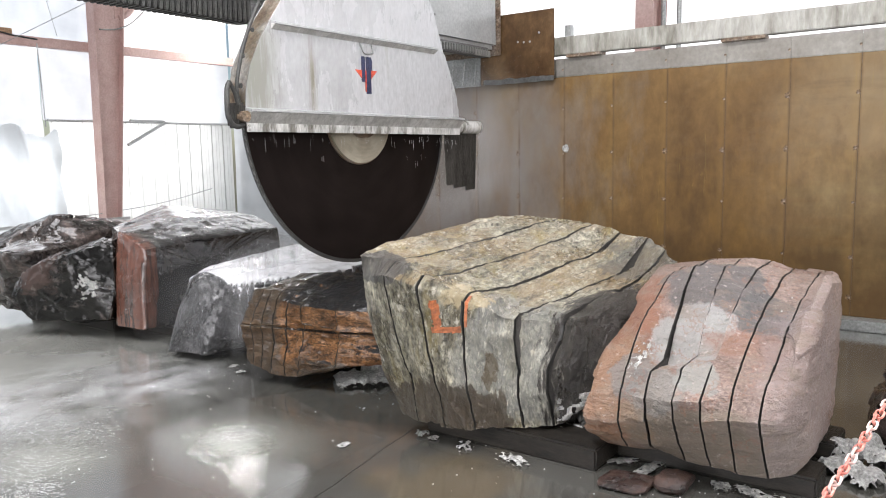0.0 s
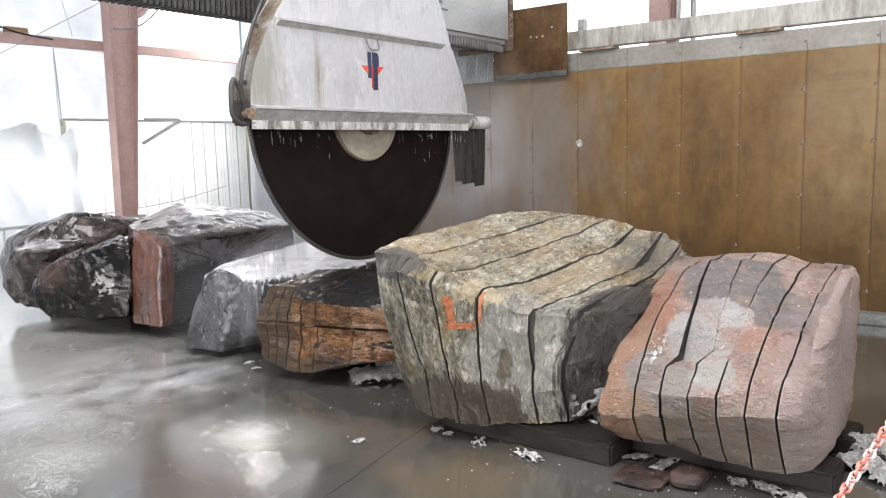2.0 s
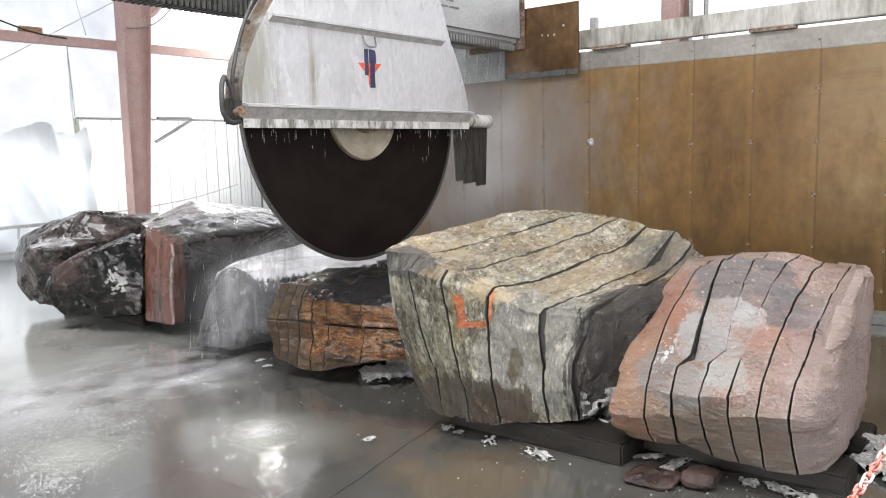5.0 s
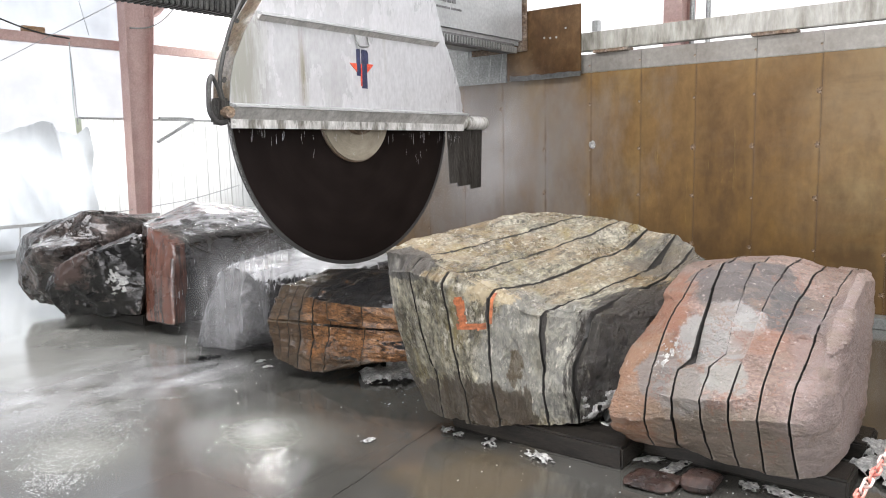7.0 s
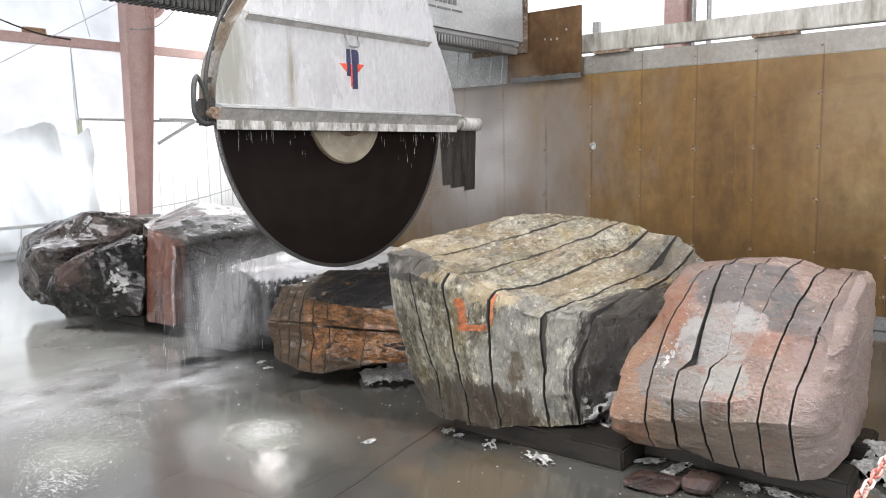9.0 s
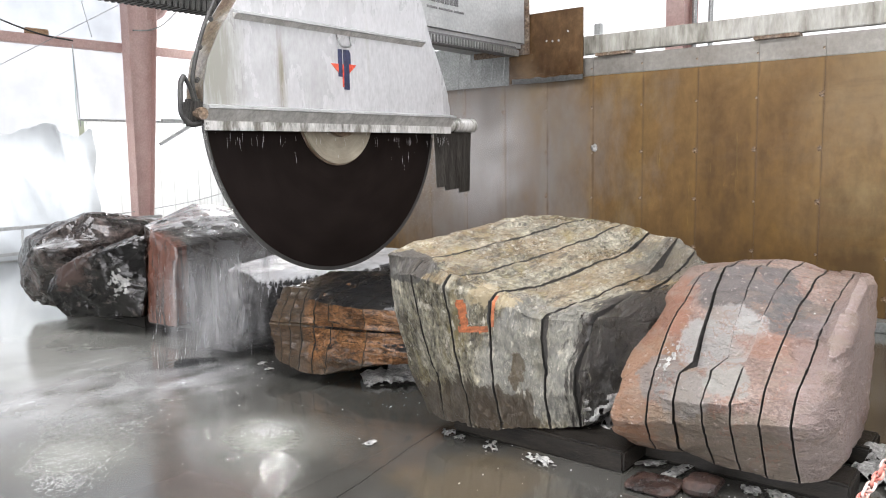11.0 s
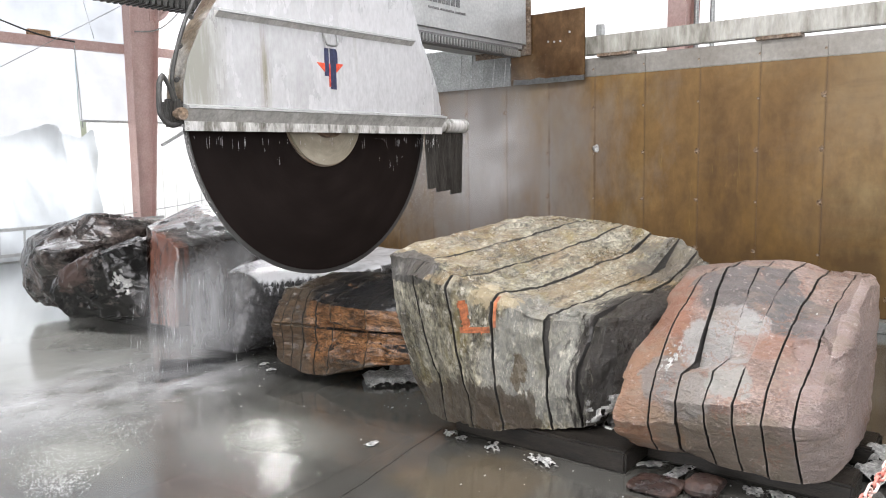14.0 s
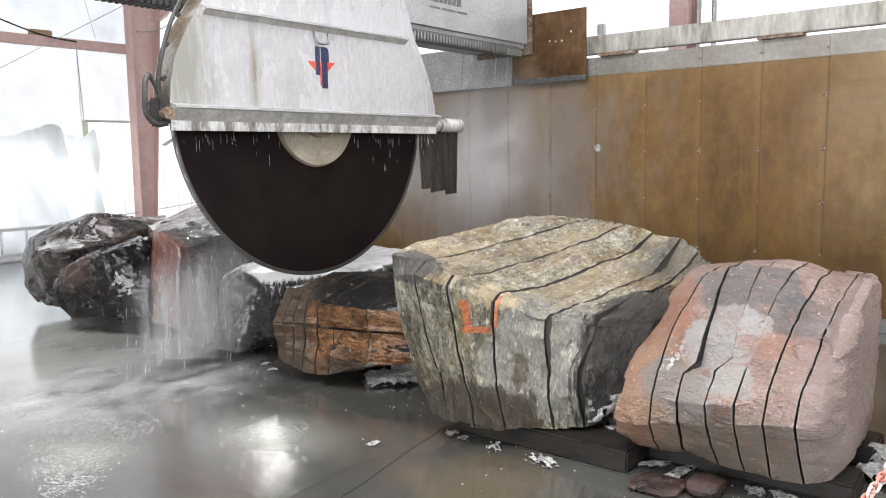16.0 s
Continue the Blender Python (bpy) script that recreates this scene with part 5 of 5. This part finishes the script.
def wash():
    """Foamy water and slurry scraps on the floor."""
    def film(name, cx, cy, lx, ly, seed, material, label, z=0.005, size=0.7, cell=0.03, thick=0.0, turn=0.0, scale=2.5):
        shape = ragged(seed, scale, size, 0.9)
        bm = bmesh.new()
        na, nb = max(4, int(lx / cell)), max(4, int(ly / cell))
        vs = {}
        c, s = math.cos(turn), math.sin(turn)
        def at(i, j):
            if (i, j) not in vs:
                a, b = 2 * i / na - 1, 2 * j / nb - 1
                h = thick * math.sqrt(min(0.5, max(0.0, shape(a, b)))) * (0.7 + 0.5 * noise.noise(Vector((a * 3, b * 3, seed))))
                x, y = a * lx / 2, b * ly / 2
                vs[(i, j)] = bm.verts.new((x * c - y * s, x * s + y * c, h))
            return vs[(i, j)]
        for i in range(na):
            for j in range(nb):
                if shape(2 * (i + 0.5) / na - 1, 2 * (j + 0.5) / nb - 1) > 0:
                    bm.faces.new((at(i, j), at(i + 1, j), at(i + 1, j + 1), at(i, j + 1)))
        for _ in range(3):
            bmesh.ops.smooth_vert(bm, verts=bm.verts[:], factor=0.5, use_axis_x=True, use_axis_y=True, use_axis_z=True)
        if not bm.faces:
            bm.free()
            return
        ob = new(name, mesh(name, bm, material, smooth=True))
        ob.location = (cx, cy, z)
        return tagged(ob, label, "foam" if material is M_FOAM else "water", "foam scraps" if material is M_FOAM else "", "" if material is M_FOAM else "stuff")
    pool = thing("splash_water", pose(3.1, 5.1, 0.006), "white splashing water spread on the floor", "water", "", "stuff")
    for k, (x, y, lx, ly, a) in enumerate(((0, 0, 2.0, 1.6, 0.2), (0.1, -0.1, 1.3, 0.9, 0.7), (-0.6, 0.5, 3.0, 1.7, 0.35))):
        c, s = math.cos(a), math.sin(a)
        veil("film", pool, M_WASH, lambda u, v: (x + (u - 0.5) * lx * c - (v - 0.5) * ly * s, y + (u - 0.5) * lx * s + (v - 0.5) * ly * c, 0.004 * k), 12, 12, "thin foamy water", 0.45)
    # mist that hangs about the cut
    m = thing("mist", None, "thin white mist of sprayed water", "mist", "", "stuff")
    veil("haze", m, M_MIST, lambda u, v: (3.0 + 2.2 * u, 5.1 + 0.6 * u, 0.02 + 1.0 * v), 10, 10, "", 0.5)
    veil("haze", m, M_MIST, lambda u, v: (6.0 + 1.7 * u, 5.6 - 1.5 * u, 0.9 + 1.9 * v), 10, 10, "", 0.5)
    veil("haze", m, M_MIST, lambda u, v: (5.6 + 2.0 * u, 5.9 - 1.6 * u, 0.7 + 1.5 * v), 10, 10, "", 0.5)
    rip = thing("rippled_water", pose(0, 0, 0.003), "rippling shallow water on the floor", "water", "", "stuff")
    for k, (x, y, lx, ly) in enumerate(((1.95, 4.3, 1.2, 1.5), (2.78, 3.62, 1.1, 1.5))):
        veil("ripples", rip, M_RIPPLE, lambda u, v: (x + (u - 0.5) * lx, y + (v - 0.5) * ly, 0.003 * k), 10, 10, "", 0.5)
    # scraps of white slurry round the stones
    for k, (x, y, lx, ly, th, sz) in enumerate(((3.09, 3.01, 0.10, 0.07, 0.02, 1.0), (3.47, 2.72, 0.12, 0.10, 0.05, 0.9), (3.46, 2.62, 0.08, 0.08, 0.04, 0.9),
            (3.46, 2.40, 0.12, 0.22, 0.04, 0.6), (3.44, 2.06, 0.14, 0.26, 0.05, 0.7), (3.88, 1.86, 0.26, 0.22, 0.22, 1.0), (4.05, 1.84, 0.36, 0.2, 0.34, 1.0), (4.3, 1.86, 0.4, 0.26, 0.5, 1.0),
            (4.15, 3.74, 0.55, 0.4, 0.10, 1.25), (4.36, 3.80, 0.3, 0.3, 0.16, 1.1), (3.76, 1.56, 0.10, 0.22, 0.02, 0.9), (3.74, 1.40, 0.09, 0.32, 0.025, 1.0), (3.74, 1.02, 0.10, 0.14, 0.02, 1.0), (3.75, 0.89, 0.10, 0.18, 0.03, 1.0),
            (3.70, 0.76, 0.16, 0.2, 0.05, 0.7), (4.25, 0.50, 0.36, 0.26, 0.12, 1.1), (4.5, 0.48, 0.4, 0.24, 0.2, 1.1), (4.5, 5.0, 0.2, 0.15, 0.03, 0.6), (3.82, 4.93, 0.14, 0.1, 0.03, 0.8), (3.75, 4.75, 0.1, 0.1, 0.03, 0.8))):
        film("foam_scrap", x, y, lx, ly, 20 + k, M_FOAM, "scrap of white slurry foam on wet concrete", 0.004, sz, 0.010, th, k * 0.7, 3.0)
    # scattered specks
    rng = random.Random(8)
    bm = bmesh.new()
    for i in range(150):
        cx, cy, sp = rng.choice(((3.35, 2.2, 0.35), (3.65, 1.35, 0.25), (3.7, 3.3, 0.3), (3.5, 4.6, 0.3), (2.4, 4.6, 0.6), (3.6, 0.9, 0.2), (3.2, 5.2, 0.5)))
        x, y = rng.gauss(cx, sp), rng.gauss(cy, sp)
        r = rng.uniform(0.002, 0.006)
        bmesh.ops.create_icosphere(bm, subdivisions=1, radius=r, matrix=Matrix.LocRotScale((x, y, r * 0.25), None, (rng.uniform(0.7, 2), 1, 0.5)))
    ob = new("slurry_specks", mesh("slurry_specks", bm, M_FOAM, smooth=True))
    tagged(ob, "small white slurry specks on the floor", "specks", "", "stuff")
    # white specks that imitate the glints on the rippling shallow water
    for k in range(3):
        bm = bmesh.new()
        for i in range(850):
            cx, cy, sx, sy = rng.choice(((1.85, 4.2, 0.13, 0.18), (1.70, 3.95, 0.08, 0.11), (2.2, 4.6, 0.26, 0.28), (2.86, 3.66, 0.09, 0.09)))
            x, y, r = rng.gauss(cx, sx), rng.gauss(cy, sy), rng.choice((rng.uniform(0.0008, 0.0018), rng.uniform(0.0010, 0.0028)))
            if x > 3.3 or math.hypot((x - cx) / sx, (y - cy) / sy) > 1.9:
                continue
            top_ = bm.verts.new((x, y, r * 0.9))
            ring_ = [bm.verts.new((x + r * math.cos(a) * 1.3, y + r * math.sin(a) * 1.3, 0)) for a in (0, 1.57, 3.14, 4.71)]
            for n_ in range(4):
                bm.faces.new((top_, ring_[n_], ring_[(n_ + 1) % 4]))
        ob = new("bouncing_drops", mesh("bouncing_drops", bm, M_DROP_GLINT))
        ob.location = (0, 0, 0.012)
        tagged(ob, "white specks in place of glints on rippled water", "water", "", "stuff")
        GLINTS.append(ob)
    # a saw-cut joint in the floor
    bm = bmesh.new()
    last = None
    for i in range(30):
        t = i / 29
        p = Vector((2.3 + 1.25 * t, 2.62 + 0.22 * t + 0.012 * noise.noise(Vector((t * 5, 0, 0))), 0.003))
        a, b = bm.verts.new(p + Vector((0, 0.0016, 0))), bm.verts.new(p - Vector((0, 0.0016, 0)))
        if last:
            bm.faces.new((last[0], last[1], b, a))
        last = (a, b)
    tagged(new("floor_joint", mesh("floor_joint", bm, M_TIMBER)), "dark joint in the concrete floor", "", "", "structure")


wash()


# ---- small things ----
def chain():
    top = thing("barrier_chain", None, "red and white plastic barrier chain hanging", "chain")
    a, b = Vector((1.80, 0.36, 0.74)), Vector((2.75, 0.13, 1.16))
    bm = bmesh.new()
    R, r, n, m = 0.0105, 0.0036, 16, 8
    rings = []
    for i in range(n):
        t = 2 * math.pi * i / n
        c = Vector((R * math.cos(t) * 1.0 + math.copysign(0.006, math.cos(t)), R * math.sin(t), 0))
        d = Vector((math.cos(t), math.sin(t), 0))
        rings.append([bm.verts.new(c + d * r * math.cos(q) + Vector((0, 0, r * math.sin(q)))) for q in (2 * math.pi * k / m for k in range(m))])
    for i in range(n):
        for k in range(m):
            bm.faces.new((rings[i][k], rings[(i + 1) % n][k], rings[(i + 1) % n][(k + 1) % m], rings[i][(k + 1) % m]))
    bmesh.ops.recalc_face_normals(bm, faces=bm.faces[:])
    red = mesh("link", bm, M_CHAIN, smooth=True)
    pale = red.copy()
    pale.materials[0] = M_CHAINW
    count = 44
    q = (b - a).to_track_quat("X", "Z")
    for i in range(count):
        u = i / (count - 1)
        o = new("link", red if i % 5 < 3 else pale)
        o.parent = top
        sag = -0.05 * 4 * u * (1 - u)
        o.matrix_world = Matrix.Translation(a.lerp(b, u) + Vector((0, 0, sag))) @ q.to_matrix().to_4x4() @ pose(0, 0, 0, 90 * (i % 2) + random.uniform(-15, 15), random.uniform(-6, 6), 0)
    posts = thing("barrier_post", pose(2.78, 0.12, 0), "grey steel barrier post", "post")
    part("pole", cyl((0, 0, 0.02), (0, 0, 1.2), 0.02), M_GALV, posts)
    part("foot", cyl((0, 0, 0), (0, 0, 0.02), 0.14, n=24), M_GALV, posts)


def ladder():
    top = thing("ladder", None, "white metal ladder lying on its edge behind the stones", "ladder")
    for z in (0.62, 0.92):
        part("stile", box(2.6, 5.7, 9.36, 9.39, z - 0.02, z + 0.02, 0.004), M_PAINT, top)
    for i in range(11):
        x = 2.75 + i * 0.28
        part("rung", cyl((x, 9.375, 0.62), (x + 0.02, 9.375, 0.92), 0.013, n=10), M_PAINT, top)
    for x in (2.9, 5.4):
        part("prop", box(x - 0.03, x + 0.03, 9.34, 9.41, 0, 0.6, 0.004), M_PAINT, top)


def rubble():
    secs = [(0.0, [(4.70, 0.0), (4.62, 0.12), (4.70, 0.28), (5.0, 0.36), (5.5, 0.3)]), (0.28, [(4.62, 0.0), (4.55, 0.15), (4.66, 0.34), (5.0, 0.42), (5.5, 0.4)]), (0.5, [(4.9, 0.0), (4.85, 0.12), (4.95, 0.25), (5.2, 0.3), (5.5, 0.3)])]
    boulder("rubble_stone", secs, (), (M_FAR, M_CUT), "brown-grey rubble stone behind the pink boulder", 0.04, 0.01, 12, 0.025, base=0.0, piece="block", group="rubble")
    secs = [(-0.35, [(4.0, 0.0), (3.95, 0.10), (4.05, 0.2), (4.3, 0.26), (4.6, 0.2)]), (-0.05, [(3.95, 0.0), (3.9, 0.12), (4.0, 0.26), (4.3, 0.3), (4.6, 0.28)]), (0.28, [(4.1, 0.0), (4.05, 0.10), (4.15, 0.22), (4.4, 0.28), (4.6, 0.26)])]
    boulder("rubble_stone", secs, (), (M_GREY, M_CUT), "wet grey rubble stone with white slurry", 0.04, 0.01, 13, 0.025, base=0.0, piece="block", group="rubble")
    secs = [(1.30, [(3.42, 0.0), (3.40, 0.02), (3.43, 0.035), (3.58, 0.035), (3.62, 0.03)]), (1.55, [(3.38, 0.0), (3.36, 0.02), (3.40, 0.035), (3.56, 0.035), (3.60, 0.03)])]
    boulder("rubble_stone", secs, (), (M_OFFCUT, M_CUT), "flat red-brown stone offcut on the wet floor", 0.012, 0.006, 14, 0.02, base=0.0, piece="block", group="rubble", back=0.05)
    secs = [(1.14, [(3.52, 0.0), (3.50, 0.04), (3.53, 0.075), (3.66, 0.075), (3.70, 0.06)]), (1.29, [(3.50, 0.0), (3.48, 0.04), (3.51, 0.075), (3.66, 0.075), (3.70, 0.06)])]
    boulder("rubble_stone", secs, (), (M_OFFCUT, M_CUT), "small red-brown stone block on the wet floor", 0.006, 0.004, 15, 0.02, base=0.0, piece="block", group="rubble", back=0.05)


def back_clutter():
    # hanging film in folds along the back wall's lower part
    dr = thing("plastic_drape", None, "bluish translucent plastic sheet hanging in folds", "plastic sheet")
    bm = bmesh.new()
    nx, nz = 260, 30
    def at(i, j):
        u, v = i / nx, j / nz
        x = -6.2 + 13.25 * u
        topz = 2.22 + 0.22 * noise.noise(Vector((u * 22, 1, 0))) + 0.12 * noise.noise(Vector((u * 70, 5, 0))) - 0.9 * max(0, u - 0.95) * 12 * (1 - u) * 9
        return (x, 13.68 + 0.20 * noise.noise(Vector((u * 60 + 2 * v, v * 2.2, 4))) + 0.14 * noise.noise(Vector((u * 24, v * 0.8, 7))) * (1 - 0.4 * v), 0.02 + topz * v)
    g = [[bm.verts.new(at(i, j)) for i in range(nx + 1)] for j in range(nz + 1)]
    for j in range(nz):
        for i in range(nx):
            bm.faces.new((g[j][i], g[j][i + 1], g[j + 1][i + 1], g[j + 1][i]))
    part("film", bm, M_DRAPE, dr, smooth=True)
    w = thing("wood_block", pose(6.3, 13.93, 3.89), "short raw wood block on the steel girt", "wood block")
    part("block", box(-0.19, 0.19, -0.05, 0.05, 0, 0.1, 0.006), M_WOOD, w)
    for nm, pts, r, m, lab in (
            ("cable", [(4.4, 13.86, 4.5), (5.65, 13.86, 4.08), (6.3, 13.86, 3.90), (6.9, 13.87, 3.84)], 0.014, M_RUBBER, "black cable sagging along the back wall"),
            ("brace_rod", [(5.4, 13.7, 3.2), (6.6, 13.7, 3.9), (7.8, 13.7, 4.6), (8.6, 13.7, 5.1)], 0.006, M_GALV, "thin steel wind-brace rod"),
            ("brace_rod", [(7.9, 13.56, 4.1), (8.3, 13.55, 4.16), (8.7, 13.58, 4.4), (9.4, 13.66, 5.1)], 0.014, M_GALV, "thin steel wind-brace rod"),
            ("cord", [(6.8, 13.7, 3.75), (6.82, 13.7, 3.2), (6.84, 13.7, 2.3)], 0.010, M_PAINT, "pale cord hanging by the wall"),
            ("cord", [(7.4, 13.7, 0.66), (9.0, 13.7, 0.80), (10.3, 13.7, 1.04)], 0.008, M_GALV, "thin line slung along the wall panels"),
            ("cord", [(6.95, 13.75, 6.0), (6.97, 13.75, 5.0), (7.2, 13.75, 3.92)], 0.006, M_GALV, "pale cord hanging by the wall")):
        t = thing(nm, None, lab, nm.replace("_", " "))
        part("line", tube(pts, r), m, t, smooth=True)
    arm = thing("wall_bracket", None, "pale steel bracket braced to the column", "bracket")
    part("arm", box(8.4, 9.15, 13.55, 13.62, 2.42, 2.47, 0.004), M_PAINT, arm)
    bm = box(-0.48, 0.48, -0.03, 0.03, -0.03, 0.03, 0.004)
    bmesh.ops.transform(bm, matrix=pose(8.75, 13.58, 2.2, 0, -28, 0), verts=bm.verts[:])
    part("strut", bm, M_PAINT, arm)
    knee = thing("rafter_knee", None, "red oxide painted rafter knee at the column's head", "rafter", "", "structure")
    part("plate", prism([(8.3, 4.35), (8.55, 4.45), (8.85, 4.75), (9.6, 5.1), (11.0, 5.6), (11.0, 6.6), (8.3, 6.6)], 13.68, 13.72), M_RED, knee)
    part("flange", tube([(8.38, 13.7, 4.38), (8.6, 13.7, 4.5), (8.88, 13.7, 4.78), (9.6, 13.7, 5.1), (11.0, 13.7, 5.6)], 0.06), M_RED, knee, smooth=True)
    bx = thing("junction_box", pose(7.93, 3.97, 2.976), "small pale electrical junction box on the beam", "junction box")
    part("body", box(-0.04, 0.04, -0.04, 0.04, 0, 0.13, 0.006), M_PAINT, bx)
    part("lid", box(-0.046, -0.041, -0.034, 0.034, 0.01, 0.12, 0.002), M_GALV, bx)
    for y in (3.95, 3.72):
        cd = thing("conduit", pose(10.85, y, 0), "grey steel conduit up the side wall", "conduit", "conduits")
        part("pipe", cyl((0, 0, 0), (0, 0, 6.7), 0.035, n=12), M_GALV, cd, smooth=True, sharp=50)
        for z in (1.5, 3.2, 5.0):
            part("strap", box(-0.045, 0.2, -0.05, 0.05, z, z + 0.04, 0.004), M_GALV, cd)
    pg = thing("wall_plug", pose(7.895, 3.995, 1.73), "small white blot on the steel wall", "patch")
    bm = bmesh.new()
    bmesh.ops.create_icosphere(bm, subdivisions=2, radius=0.04)
    for v in bm.verts:
        v.co += v.co.normalized() * 0.014 * noise.noise(v.co * 40)
        v.co.x *= 0.25
        v.co.z *= 1.2
    part("blot", bm, M_FOAM, pg, smooth=True)


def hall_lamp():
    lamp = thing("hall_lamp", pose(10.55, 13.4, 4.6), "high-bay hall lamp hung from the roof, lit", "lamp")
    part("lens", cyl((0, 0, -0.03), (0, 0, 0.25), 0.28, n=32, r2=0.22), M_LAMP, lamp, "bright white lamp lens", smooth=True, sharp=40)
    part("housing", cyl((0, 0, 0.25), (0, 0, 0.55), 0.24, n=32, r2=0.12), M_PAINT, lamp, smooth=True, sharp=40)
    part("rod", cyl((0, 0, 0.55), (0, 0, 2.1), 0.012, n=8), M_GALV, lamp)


chain()
ladder()
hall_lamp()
rubble()
back_clutter()


def motions():
    """The saw head travels slowly along its bridge, the blade turns, and the water shakes as it falls."""
    travel = ((0, 0.887), (0.5, 0.889), (1, 0.867), (2, 0.807), (3, 0.746), (4, 0.690), (5, 0.629), (6, 0.568), (7, 0.508), (8, 0.443), (9, 0.386), (10, 0.329), (11, 0.273), (12, 0.219), (13, 0.166), (14, 0.108), (15, 0.052), (16, 0))
    walk(SAW, [(t, pose(HUB.x + a, HUB.y, HUB.z)) for t, a in travel])
    walk(SPRAY, [(t, pose(POUR.x + 1.1 * a, POUR.y, POUR.z)) for t, a in travel])
    walk(BLADE, [(k * 0.1, pose(0, 0, -0.035, 0, 66.0 * k, 0)) for k in range(161)])
    rng = random.Random(3)
    for ob in FALLING:
        walk(ob, [(k * 0.2, pose(rng.uniform(-0.05, 0.05), rng.uniform(-0.02, 0.02), rng.uniform(-0.05, 0.05))) for k in range(81)])
    for ob in GLINTS:
        walk(ob, [(k * 0.2, pose(rng.uniform(-0.06, 0.06), rng.uniform(-0.06, 0.06), rng.uniform(0.004, 0.012))) for k in range(81)])
    for ob in DRIPS:
        walk(ob, [(k * 0.2, pose(rng.uniform(-0.02, 0.02), 0, rng.uniform(-0.05, 0.01))) for k in range(81)])


motions()
